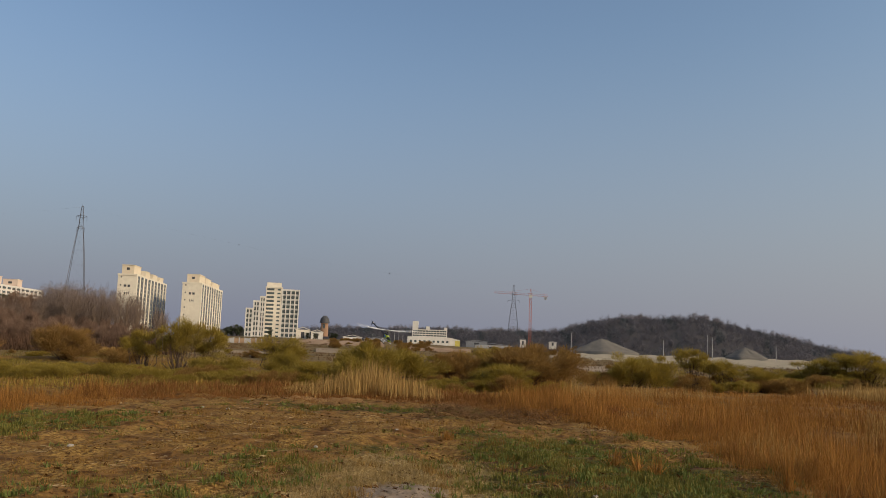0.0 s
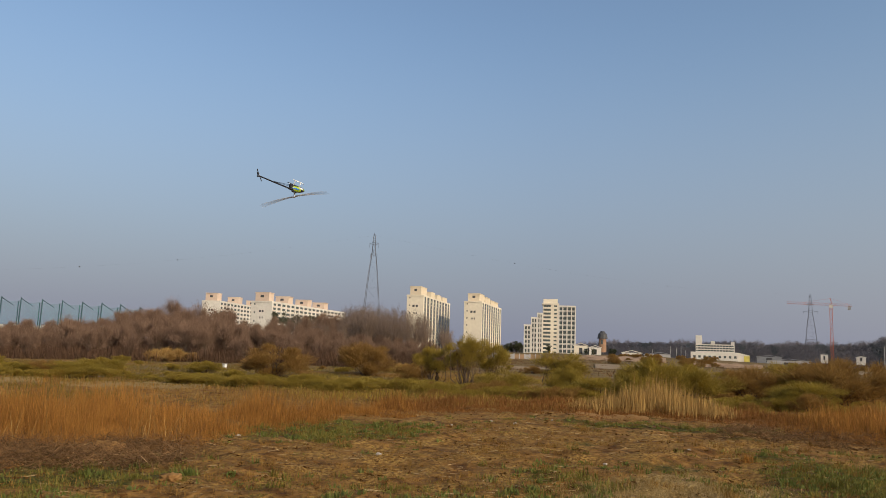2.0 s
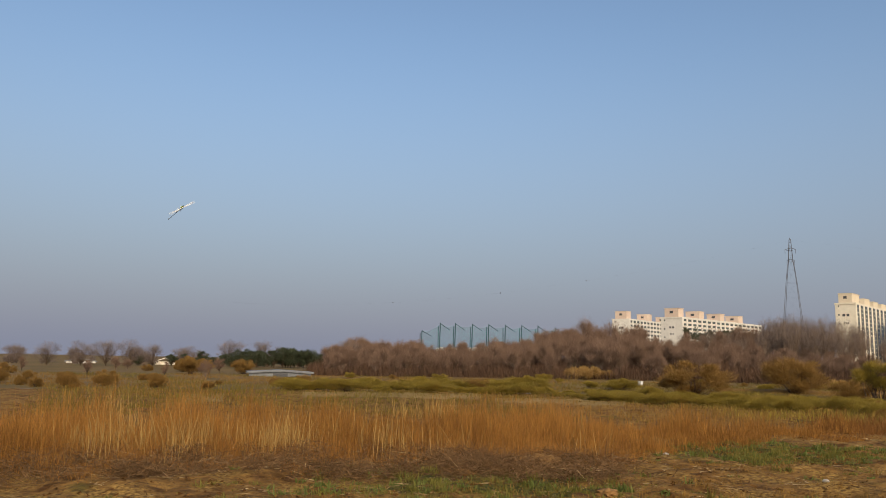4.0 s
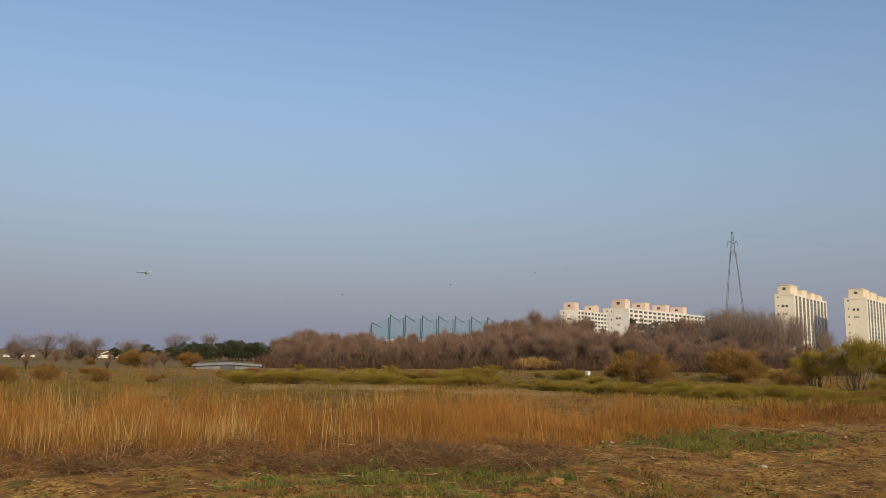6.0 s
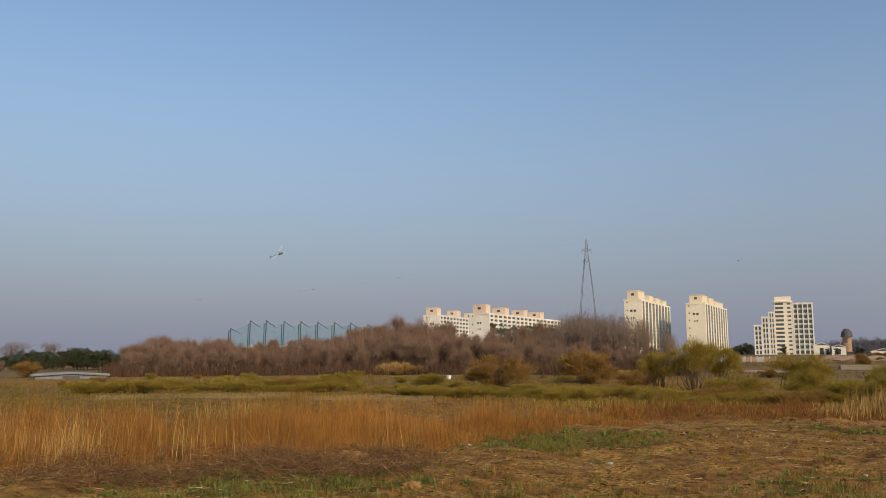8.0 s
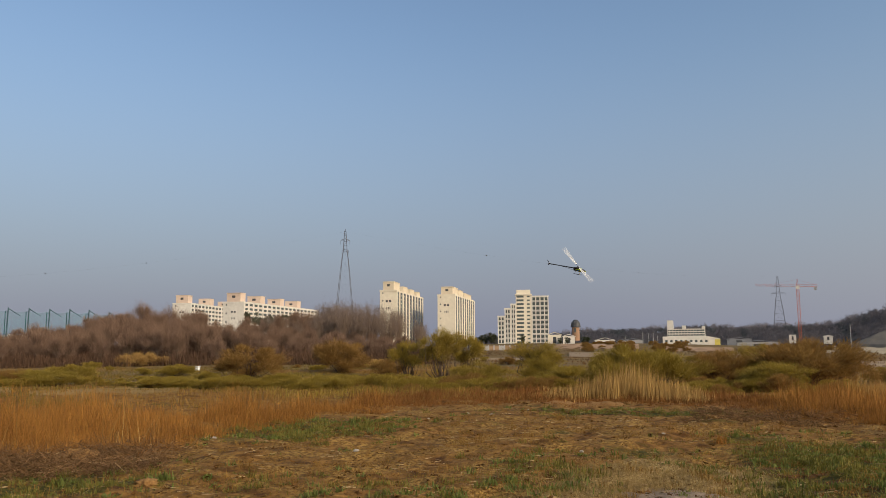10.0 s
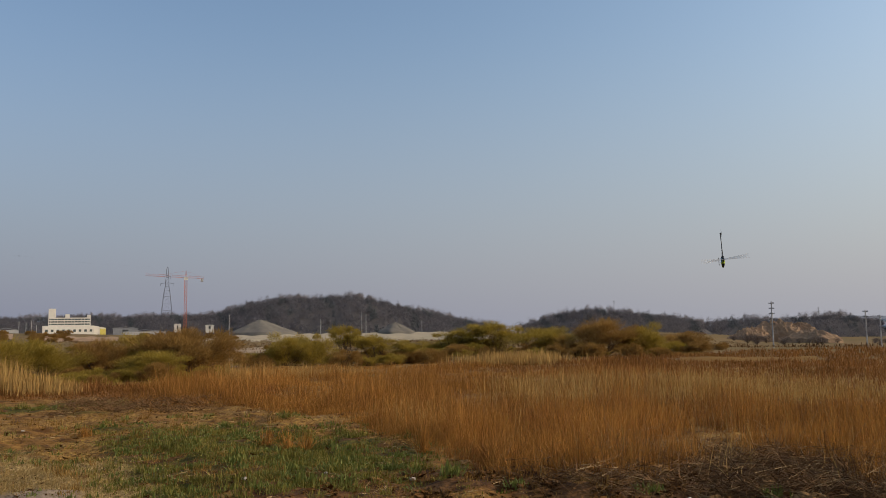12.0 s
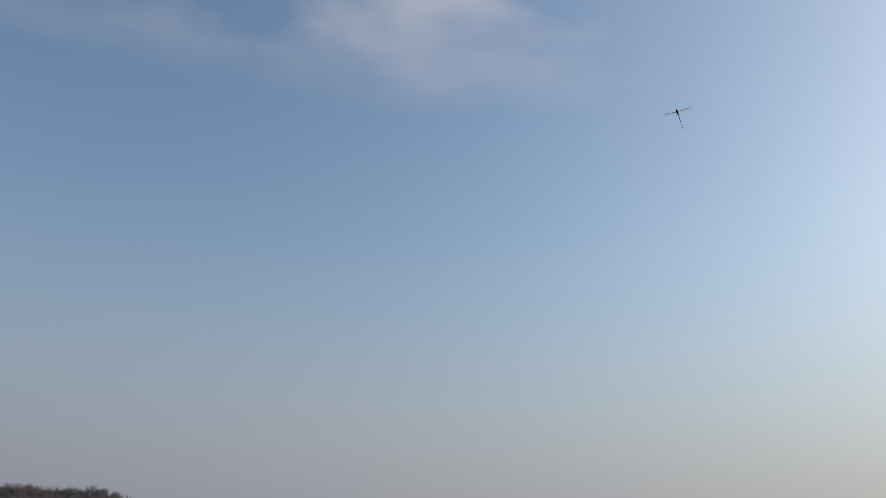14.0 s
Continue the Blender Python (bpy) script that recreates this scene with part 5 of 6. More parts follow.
p, d, az = field(9000, 28, 92, 12, 95, rg, 0.8)
keep = (d < depth_at(az)) & ~((az > 40) & (az < 50) & (d > 61) & (d < 70) & (np.sin(az * 2.1) + np.sin(d * 0.9) > -0.9))
p, d, az = p[keep], d[keep], az[keep]
darker.append(blades(p, 0.42 + 0.2 * np.sin(p[:, 0] * 0.4) * np.sin(p[:, 1] * 0.3), 0.012 + d * 0.0005, rg, 0.5, 7, 0.4))
az, d = scatter(4200, 27, 64, 14.3, 24, rg)
p = np.stack([d * np.sin(np.radians(az)), d * np.cos(np.radians(az)), 0 * d], 1)
k = np.sin(p[:, 0] * 1.1 + 1.5 * np.sin(p[:, 1] * 0.9)) + np.sin(p[:, 1] * 1.3 + p[:, 0] * 0.4) > 0.1
p, d = p[k], d[k]
sets.append(blades(p, rg.uniform(0.3, 0.95, len(p)), 0.005 + d * 0.0003, rg, 0.5, 9, 0.12))
az, d = scatter(7000, 22, 85, 22, 72, rg)
p = np.stack([d * np.sin(np.radians(az)), d * np.cos(np.radians(az)), 0 * d], 1)
keep = (d > edge_at(az)) & ~((az > 40) & (az < 50) & (d > 61) & (d < 70))
p, d = p[keep], d[keep]
darker.append(blades(p, rg.uniform(0.1, 0.32, len(p)), 0.008 + d * 0.0005, rg, 0.9, 7, 0.4))
blade_object("red_brown_reeds", darker, DARK_REED, "ragged red-brown dead reeds on the plain", "reeds")
blade_object("reed_bed", sets, REED, "dense bed of dead orange-brown reeds", "reeds")

sets = []
p, d, az = field(950, -11.0, 0.0, 2.5, 8, rg, 1.0)
swell = np.exp(-((az + 5.0) / 3.2) ** 2)
sets.append(blades(p, (0.35 + 1.35 * swell) * rg.uniform(0.4, 1.15, len(p)), 0.006 + d * 0.0005, rg, 0.14, 4, 0.3))
az, d = 29.2 + 1.7 * rg.normal(size=420), rg.uniform(58, 66, 420)
p = np.stack([d * np.sin(np.radians(az)), d * np.cos(np.radians(az)), 0 * d], 1)
sets.append(blades(p, rg.uniform(0.5, 1.15, len(p)), 0.010 + d * 0.0006, rg, 0.15, 5, 0.4))
p, d, az = field(3500, -72, -37, 1, 14, rg, 1.0, 0.4, 2.0)
sets.append(blades(p, rg.uniform(0.6, 1.35, len(p)), 0.006 + d * 0.0004, rg, 0.3, 5, 0.4))
p, d, az = field(4600, 8, 60, 1, 24, rg, 1.0, 0.3, 4.0)
sets.append(blades(p, rg.uniform(0.45, 1.15, len(p)), 0.004 + d * 0.0003, rg, 0.35, 5, 0.35))
az, d = scatter(420, 27, 85, 14, 25, rg)
p = np.stack([d * np.sin(np.radians(az)), d * np.cos(np.radians(az)), 0 * d], 1)
sets.append(blades(p, rg.uniform(0.3, 0.95, len(p)), np.full(len(p), 0.014), rg, 0.5, 2, 0.3))
blade_object("pale_reeds", sets, PALE_REED, "tall bleached straw-coloured reeds standing in clumps", "reeds")

sets = []
p, d, az = field(11000, -24, 12, -1, 6.5, rg, 1.0)
sets.append(blades(p, (0.07 + 0.42 * np.clip((d - edge_at(az)) / 6, 0, 1)) * rg.uniform(0.35, 1.25, len(p)) * (0.8 + 0.35 * ripple(p[:, 0], p[:, 1], 61, 2.0)), 0.006 + d * 0.0004, rg, 0.6, 7, 0.3))
blade_object("low_dead_grass", sets, DARK_REED, "low russet dead grass along the clearing", "grass")

# undergrowth on the plain between the reeds and the wood, olive and straw in strips
def thicket(name, n, a0, a1, d0, d1, height, width, mat, label, phase, gap=-0.6):
    az, d = scatter(n, a0, a1, d0, d1, rg)
    d = np.maximum(d, depth_at(az) + 1)
    p = np.stack([d * np.sin(np.radians(az)), d * np.cos(np.radians(az)), 0 * d], 1)
    keep = np.sin(p[:, 0] * 0.09 + phase) + np.sin(p[:, 1] * 0.33 + p[:, 0] * 0.04 + phase) > gap
    p, d = p[keep], d[keep]
    p[:, 2] = rise(p[:, 0], p[:, 1]) - 0.02
    h = height * rg.uniform(0.4, 1.1, len(p)) * (1 + 0.4 * np.sin(p[:, 0] * 0.5) * np.sin(p[:, 1] * 0.4))
    return blade_object(name, [blades(p, h, np.full(len(p), width), rg, 0.6, 7, 0.5)], mat, label, "undergrowth")


thicket("green_undergrowth", 12000, -75, -15, 36, 122, 0.34, 0.035, OLIVE, "olive green spring undergrowth before the wood", 0.0)
thicket("straw_undergrowth", 12000, -78, -15, 36, 122, 0.30, 0.03, STRAW, "pale dead grass in strips on the plain", 2.5, -0.3)
thicket("olive_thicket", 5000, -30, 9, 41, 95, 0.45, 0.03, WILLOW_LEAF, "low olive willow thicket between bushes", 1.0, -0.9)
thicket("russet_thicket", 9000, -30, 42, 38, 105, 0.42, 0.03, RUSSET_TWIG, "low russet scrub between bushes", 3.0, -0.4)
thicket("brown_understorey", 15000, -58, -18, 122, 225, 2.0, 0.08, UNDER, "brown leafless understorey of the wood", 1.7, -2.0)
thicket("plain_scrub", 15000, -18, 78, 108, 330, 0.5, 0.10, BRAMBLE, "low brown scrub on the plain", 0.4, -0.3)

# the clearing itself
BLEACHED = material("bleached flattened grass", (0.38, 0.265, 0.105), (0.20, 0.13, 0.048), 0.8, 0.85, per_piece=0.6, translucent=0.2)
sets, straws, weeds = [], [], []


def patch_points(n, spots):
    out = []
    for az, d, wa, wd, share in spots:
        k = int(n * share)
        a = az + wa * rg.normal(size=k)
        r = d + wd * rg.normal(size=k)
        out.append(np.stack([r * np.sin(np.radians(a)), r * np.cos(np.radians(a))], 1))
    q = np.concatenate(out)
    rr, aa = np.hypot(q[:, 0], q[:, 1]), np.degrees(np.arctan2(q[:, 0], q[:, 1]))
    q = q[(rr > 9) & (rr < edge_at(aa) + 1.5)]
    return np.concatenate([q, rise(q[:, 0], q[:, 1])[:, None] - 0.01], 1), np.hypot(q[:, 0], q[:, 1])


GREEN_SPOTS = [(9, 18, 4.5, 3.2, 0.40), (15, 17, 4, 2.0, 0.2), (4, 22, 3, 2.0, 0.06), (-28, 25.5, 3.5, 1.6, 0.14), (-24, 27, 3.0, 1.2, 0.08), (-4, 32, 6, 0.8, 0.07), (-11, 17.5, 2.2, 2.0, 0.05),
               (-45, 18, 5, 1.6, 0.06), (-51, 15.5, 6, 1.6, 0.10), (-33, 15, 6, 1.5, 0.03), (-17, 15, 4, 1.2, 0.03), (20, 15, 4, 1.2, 0.06)]


def patchy(p, seed, gap, length=0.8):
    """Which points fall in the thick of uneven patches."""
    return ripple(p[:, 0], p[:, 1], seed, length) + 0.6 * ripple(p[:, 0], p[:, 1], seed + 50, length * 3.5) > gap


p, d = patch_points(15000, GREEN_SPOTS)
k = patchy(p, 21, 0.42)
p, d = p[k], d[k]
sets.append(blades(p, rg.uniform(0.025, 0.075, len(p)), 0.007 + d * 0.0005, rg, 0.95, 6, 0.11))
p, d = patch_points(5200, GREEN_SPOTS)
k = patchy(p, 22, 0.5, 0.6)
p, d = p[k], d[k]
sets.append(blades(p, 0.06 + 0.17 * rg.uniform(0, 1, len(p)) ** 2, 0.007 + d * 0.0005, rg, 0.9, 28, 0.08))
blade_object("green_grass", sets, GRASS, "fresh green grass tufts in patches on brown earth", "grass")
p, d = patch_points(2600, GREEN_SPOTS)
k = patchy(p, 26, 0.2, 0.9)
p, d = p[k], d[k]
blade_object("weed_rosettes", [blades(p, rg.uniform(0.06, 0.17, len(p)), 0.016 + d * 0.0008, rg, 1.0, 14, 0.06)], WEED, "broad-leaved green weeds among the grass", "weeds")
LITTER_SPOTS = [(-4, 14.6, 3.6, 2.2, 0.22), (-14, 24, 9, 5, 0.30), (-30, 17, 12, 3.5, 0.25), (8, 24, 5, 4, 0.15), (30, 13.5, 8, 0.8, 0.1)]
p, d = patch_points(30000, LITTER_SPOTS)
path = np.hypot((p[:, 0] + 0.9) / 2.4, (p[:, 1] - 15.2) / 4.0) + 0.18 * ripple(p[:, 0], p[:, 1], 31, 1.2) < 1
mud = np.hypot((p[:, 0] + 0.7) / 0.85, (p[:, 1] - 14.5) / 1.1) < 1
pale = path & ~mud
pp, pd = p[pale], d[pale]
blade_object("bleached_grass", [blades(pp, rg.uniform(0.03, 0.10, len(pp)), 0.004 + pd * 0.0003, rg, 0.97, 8, 0.15)], BLEACHED, "pale flattened dead grass round a muddy patch", "grass")
k = patchy(p, 23, 0.35, 1.1) & ~path
p, d = p[k], d[k]
straws.append(blades(p, rg.uniform(0.02, 0.07, len(p)), 0.005 + d * 0.0003, rg, 1.1, 6, 0.16))
p, d = patch_points(700, LITTER_SPOTS + [(0, 27, 20, 4, 0.5)])
k = patchy(p, 24, 0.1, 1.6)
p, d = p[k], d[k]
p2, d2 = patch_points(7000, GREEN_SPOTS)
k = patchy(p2, 27, 0.3, 0.7)
p2, d2 = p2[k], d2[k]
straws.append(blades(p2, rg.uniform(0.04, 0.14, len(p2)), 0.005 + d2 * 0.0003, rg, 0.95, 6, 0.12))
straws.append(blades(p, rg.uniform(0.08, 0.24, len(p)), 0.005 + d * 0.0003, rg, 0.8, 20, 0.09))
blade_object("dry_grass", straws, STRAW, "short flattened dry grass and straw tufts", "grass")

# crumbs and clods of earth
nclod = 9000
az, d = scatter(nclod, -75, 60, 11, 38, rg, 1.3)
k = d < edge_at(az) + 2
az, d = az[k], d[k]
c = np.stack([d * np.sin(np.radians(az)), d * np.cos(np.radians(az)), 0 * d], 1)
c[:, 2] = rise(c[:, 0], c[:, 1])
size = 0.012 + 0.034 * rg.uniform(0, 1, len(c)) ** 2
clod = (c[:, None, None, :] + rg.normal(size=(len(c), 6, 3, 3)) * size[:, None, None, None] * np.array((1.2, 1.2, 0.6))).reshape(-1, 3, 3)
az, d = scatter(2600, 14, 60, 12.0, 14.8, rg)
c2 = np.stack([d * np.sin(np.radians(az)), d * np.cos(np.radians(az)), 0 * d], 1)
c2 = c2[ripple(c2[:, 0], c2[:, 1], 41, 0.9) > 0.1]
c2[:, 2] = rise(c2[:, 0], c2[:, 1])
size = 0.015 + 0.05 * rg.uniform(0, 1, len(c2)) ** 2
clod = np.concatenate([clod, (c2[:, None, None, :] + rg.normal(size=(len(c2), 10, 3, 3)) * size[:, None, None, None] * np.array((1.2, 1.2, 0.7))).reshape(-1, 3, 3)])
CLOD = material("earth clods", (0.18, 0.085, 0.026), (0.05, 0.024, 0.009), 0.8, 0.95, per_piece=0.6)
tagged(new("earth_clods", mesh_from("earth_clods", clod, 3, [CLOD])), "crumbled brown earth clods and dry litter", "earth", kind="stuff")


def tuft(az, d, h, n, mat, name, label, lean=0.3, r=0.16, width=0.016):
    p = on_ground(az, d, -0.02)
    v = blades(np.array([[p.x, p.y, p.z]]), np.array([h]), np.array([width]), rg, lean, n, r)
    return blade_object(name, [v], mat, label, "plant")


for az, d, h in ((13.4, 18.6, 0.62), (14.6, 18.8, 0.55), (11.9, 19.0, 0.5), (22.6, 17.0, 1.0), (0.5, 22.5, 0.30)):
    ob = tuft(az, d, h, 80, REED, "dead_grass_tuft", "splayed tuft of orange dead grass on the clearing", 0.75, 0.07, 0.012)
    ob["kind"] = ""
    del ob["kind"]
for az, d, h in ((14.8, 14.2, 0.34), (24.5, 14.0, 0.36), (17.3, 13.8, 0.30), (7.5, 14.2, 0.22), (-17.2, 14.0, 0.26), (-20.5, 13.9, 0.2), (-13.0, 15.0, 0.22), (10.2, 15.4, 0.2), (29.0, 13.6, 0.24), (20.2, 15.2, 0.2),
                (38, 13.2, 0.25), (45.5, 13.4, 0.3), (-27, 14.4, 0.2), (-36.5, 17, 0.3), (-11.5, 13.8, 0.18)):
    ob = tuft(az, d, h * 0.75, 60, WEED, "weed_clump", "leafy green weed clump on bare earth", 0.8, 0.10, 0.03)
    del ob["kind"]


# dead brambles along the edges
def bramble(n, a0, a1, d0, d1, size, name, label):
    tri = []
    az, d = scatter(n, a0, a1, d0, d1, rg)
    for a, r in zip(az, d):
        p = on_ground(a, r, 0)
        k = 26
        o = np.array(p) + rg.normal(size=(k, 3)) * (size, size, size * 0.25)
        o[:, 2] = p.z + np.abs(rg.normal(size=k)) * size * 0.3
        way = rg.normal(size=(k, 3)) * (1, 1, 0.55)
        way *= (rg.uniform(0.15, 0.6, k) / np.linalg.norm(way, axis=1))[:, None]
        w = np.cross(way, rg.normal(size=(k, 3)))
        w *= (0.5 * 0.014 / (np.linalg.norm(w, axis=1) + 1e-6))[:, None]
        tri.append(np.stack([o - w, o + w, o + way], 1))
    me = mesh_from(name, np.concatenate(tri), 3, [BRAMBLE])
    return tagged(new(name, me), label, "brush", kind="stuff")


bramble(620, 30, 80, 13.2, 17.2, 0.34, "dead_brush", "tangle of dark dead stalks before the reeds")
bramble(650, -75, -36, 18, 22.5, 0.32, "dead_brush", "tangle of dead brown stalks before the reeds")
bramble(160, -1, 8, 28, 33, 0.4, "cut_brush", "low heap of cut dark brush")
bramble(180, -48, -42, 18.8, 20.5, 0.45, "cut_brush", "heap of dark cut brush and roots")


# mounds of dark brush, and pale stalks lying and leaning over them
def slivers(o, way, length, width):
    way = way * (length / np.linalg.norm(way, axis=1))[:, None]
    w = np.cross(way, rg.normal(size=way.shape))
    w *= (0.5 * width / (np.linalg.norm(w, axis=1) + 1e-6))[:, None]
    return np.stack([o - w, o + w, o + way], 1)


tri = []
for i in range(72):
    az, d = rg.uniform(38, 82), rg.uniform(13.4, 17)
    if i >= 42:
        az, d = rg.uniform(-78, -37), rg.uniform(18, 22)
    c = on_ground(az, d, 0)
    r, h, k = rg.uniform(0.35, 0.95), rg.uniform(0.18, 0.55), 240
    q = rg.normal(size=(k, 3))
    q *= (rg.uniform(0, 1, k) ** 0.4 / np.linalg.norm(q, axis=1))[:, None]
    o = np.array(c) + q * (r, r, h)
    o[:, 2] = c.z + np.abs(q[:, 2]) * h
    tri.append(slivers(o, rg.normal(size=(k, 3)) * (1, 1, 0.6), rg.uniform(0.12, 0.5, k), 0.013))
tagged(new("brush_mounds", mesh_from("brush_mounds", np.concatenate(tri), 3, [BRAMBLE])), "low mounds of tangled dark dead brush", "brush", kind="stuff")
az, d = scatter(2400, 33, 82, 12.9, 19, rg)
o = np.stack([d * np.sin(np.radians(az)), d * np.cos(np.radians(az)), 0.03 + 0.38 * rg.uniform(0, 1, len(d)) ** 1.5], 1)
way = rg.normal(size=o.shape) * (1, 1, 0.22) + (0.5, 0.2, 0)
lying = slivers(o, way, rg.uniform(0.15, 0.75, len(d)), 0.008)
az, d = scatter(520, 33, 82, 13.2, 26, rg)
o = np.stack([d * np.sin(np.radians(az)), d * np.cos(np.radians(az)), 0 * d], 1)
leaning = slivers(o, rg.normal(size=o.shape) * (0.45, 0.45, 0.1) + (0, 0, 1), rg.uniform(0.5, 1.25, len(d)), 0.011)
az, d = scatter(500, -78, -36, 17.5, 23, rg)
o = np.stack([d * np.sin(np.radians(az)), d * np.cos(np.radians(az)), 0.03 + 0.3 * rg.uniform(0, 1, len(d))], 1)
left_lying = slivers(o, rg.normal(size=o.shape) * (1, 1, 0.35), rg.uniform(0.15, 0.6, len(d)), 0.008)
STALK = material("pale broken stalks", (0.46, 0.33, 0.17), (0.18, 0.11, 0.05), 0.5, 0.85, per_piece=0.75)
tagged(new("fallen_stalks", mesh_from("fallen_stalks", np.concatenate([lying, leaning, left_lying]), 3, [STALK])), "pale broken stalks lying and leaning over dark brush", "stalks", kind="stuff")

# a low bank of pale soil along the far edge, and clumps of turned earth
def soil_bank(az0, az1, d, h, name, label, mat):
    azs = [az0 + (az1 - az0) * i / 40 for i in range(41)]
    radii = [d - 0.9, d - 0.5, d - 0.15, d + 0.2, d + 0.6, d + 1.0]
    top = [-0.15, 0.55, 1.0, 0.9, 0.5, -0.15]

    def height(x, y, r, a):
        f = top[min(range(6), key=lambda k: abs(radii[k] - r))]
        ends = min(1.0, (a - az0) / 1.0, (az1 - a) / 1.0)
        return rise(x, y) + h * f * max(0.05, ends) * (0.75 + 0.3 * math.sin(a * 2.7) + 0.2 * math.sin(a * 7.1 + r * 3)) - 0.05
    return tagged(polar_sheet(name, radii, azs, height, mat), label, "ground")


PALE_SOIL = material("pale loose soil", (0.30, 0.17, 0.065), (0.17, 0.088, 0.03), 1.5, 0.95, bump=0.05)
soil_bank(-11.6, -4.2, 37.0, 0.13, "soil_bank", "low bank of pale loose soil before the reeds", PALE_SOIL)
soil_bank(-3.8, 1.5, 37.6, 0.08, "soil_bank", "low bank of pale loose soil before the reeds", PALE_SOIL)


def earth_lump(az, d, s, label):
    rr = np.random.default_rng(int(abs(az * 37 + d * 11)))
    bm = bmesh.new()
    bmesh.ops.create_icosphere(bm, subdivisions=4, radius=s)
    seat = Vector((az, d, 0))
    for v in bm.verts:
        k = noise.noise(v.co * (1.9 / s) + seat) * 0.55 + noise.noise(v.co * (5.5 / s) + seat) * 0.32 + rr.uniform(-0.06, 0.06)
        v.co *= 1 + k
        v.co.z *= 0.5
    for q in bm.faces:
        q.smooth = True
    ob = finish("earth_lump", bm, PALE_SOIL)
    ob.location = on_ground(az, d, s * 0.12)
    return tagged(ob, label, "earth", "turned earth")


for az, d, s in ((-41.6, 20.6, 0.34), (-42.4, 19.8, 0.26), (-43.4, 20.2, 0.2), (-47.4, 19.0, 0.3), (-46.8, 18.6, 0.2), (-37.5, 16.4, 0.18), (-40.9, 19.4, 0.15), (42.6, 14.9, 0.14), (45.2, 14.2, 0.18), (47.0, 15.2, 0.12),
                 (44.0, 13.5, 0.12), (47.6, 13.1, 0.2), (50.4, 13.9, 0.16), (41.8, 13.2, 0.1), (53.5, 13.3, 0.2), (46.0, 12.8, 0.09), (38.5, 14.6, 0.2), (40.8, 15.2, 0.24), (33.0, 14.2, 0.16), (48.5, 14.3, 0.22), (35.5, 14.6, 0.15), (25.5, 15.6, 0.12), (19.3, 14.1, 0.1)):
    earth_lump(az, d, s, "lump of turned orange brown earth")

# broken straw and chaff lying over the whole clearing
az, d = scatter(21000, -72, 58, 11.5, 36, rg, 1.15)
o = np.stack([d * np.sin(np.radians(az)), d * np.cos(np.radians(az)), 0 * d], 1)
k = (d < edge_at(az) + 1.5) & patchy(o, 25, 0.25, 1.7)
o, d = o[k], d[k]
o[:, 2] = rise(o[:, 0], o[:, 1]) + 0.015
chaff = slivers(o, rg.normal(size=o.shape) * (1, 1, 0.10), rg.uniform(0.05, 0.36, len(d)), 0.007 + d * 0.0005)
tagged(new("scattered_straw", mesh_from("scattered_straw", chaff, 3, [STALK])), "pale broken straw scattered over brown earth", "straw", kind="stuff")


# stones, litter
def stone(az, d, s, mat, name, label, flat=0.6):
    rr = np.random.default_rng(int(abs(az * 100)))
    bm = bmesh.new()
    bmesh.ops.create_icosphere(bm, subdivisions=2, radius=s)
    for v in bm.verts:
        v.co *= 1 + 0.25 * rr.uniform(-1, 1)
        v.co.z *= flat
    ob = finish(name, bm, mat)
    ob.location = on_ground(az, d, s * flat * 0.5)
    return tagged(ob, label, "stone" if mat is STONE else "litter", "stones on the clearing" if mat is STONE else "")


stone(36.04, 21.5, 0.13, BAG, "plastic_bag", "crumpled white plastic bag caught in dead grass", 0.7)
stone(40.3, 12.9, 0.045, BAG, "plastic_litter", "small white plastic litter on the earth", 0.8)
for az, d, s in ((-16.26, 32.0, 0.07), (-33.55, 24.0, 0.09), (-19.0, 30.0, 0.05), (-14.6, 30.5, 0.08), (-12, 33, 0.06), (10.6, 14.4, 0.05), (21.9, 14.5, 0.06), (3.0, 13.4, 0.05),
                 (-24, 20, 0.07), (16.0, 14.6, 0.04), (-8.5, 20.5, 0.05), (-3, 24, 0.05)):
    stone(az, d, s, STONE, "stone", "pale stone lying on the clearing")
bm = bmesh.new()
box(bm, -0.14, 0.14, -0.025, 0.025, 0, 0.03)
stick = finish("wood_strip", bm, BAG)
stick.location, stick.rotation_euler = on_ground(-37.9, 13.3, 0.04), (0, 0.05, 0.9)
tagged(stick, "pale strip of wood lying on the earth", "litter")
bm = bmesh.new()
box(bm, -0.2, 0.2, -0.2, 0.2, 0.0, 0.5)
box(bm, -0.24, 0.24, -0.24, 0.24, 0.5, 0.56)
cabinet = finish("white_cabinet", bm, BAG)
cabinet.location = on_ground(-34.93, 98, 0)
tagged(cabinet, "small white metal cabinet before the wood", "cabinet")


# ---------------------------------------------------------------- the model helicopter
CANOPY = material("yellow green gloss paint", (0.36, 0.46, 0.03), (0.27, 0.37, 0.03), 8.0, 0.3)
GLOSS_WHITE = material("white gloss plastic", (0.80, 0.80, 0.78), (0.70, 0.70, 0.69), 8.0, 0.35)
GLOSS_BLUE = material("blue gloss paint", (0.03, 0.16, 0.50), (0.03, 0.12, 0.40), 8.0, 0.3)
CARBON = material("black carbon", (0.012, 0.012, 0.014), (0.025, 0.025, 0.027), 20.0, 0.4)
ALLOY = material("bright alloy", (0.55, 0.55, 0.56), (0.45, 0.45, 0.46), 20.0, 0.35, metal=0.8)


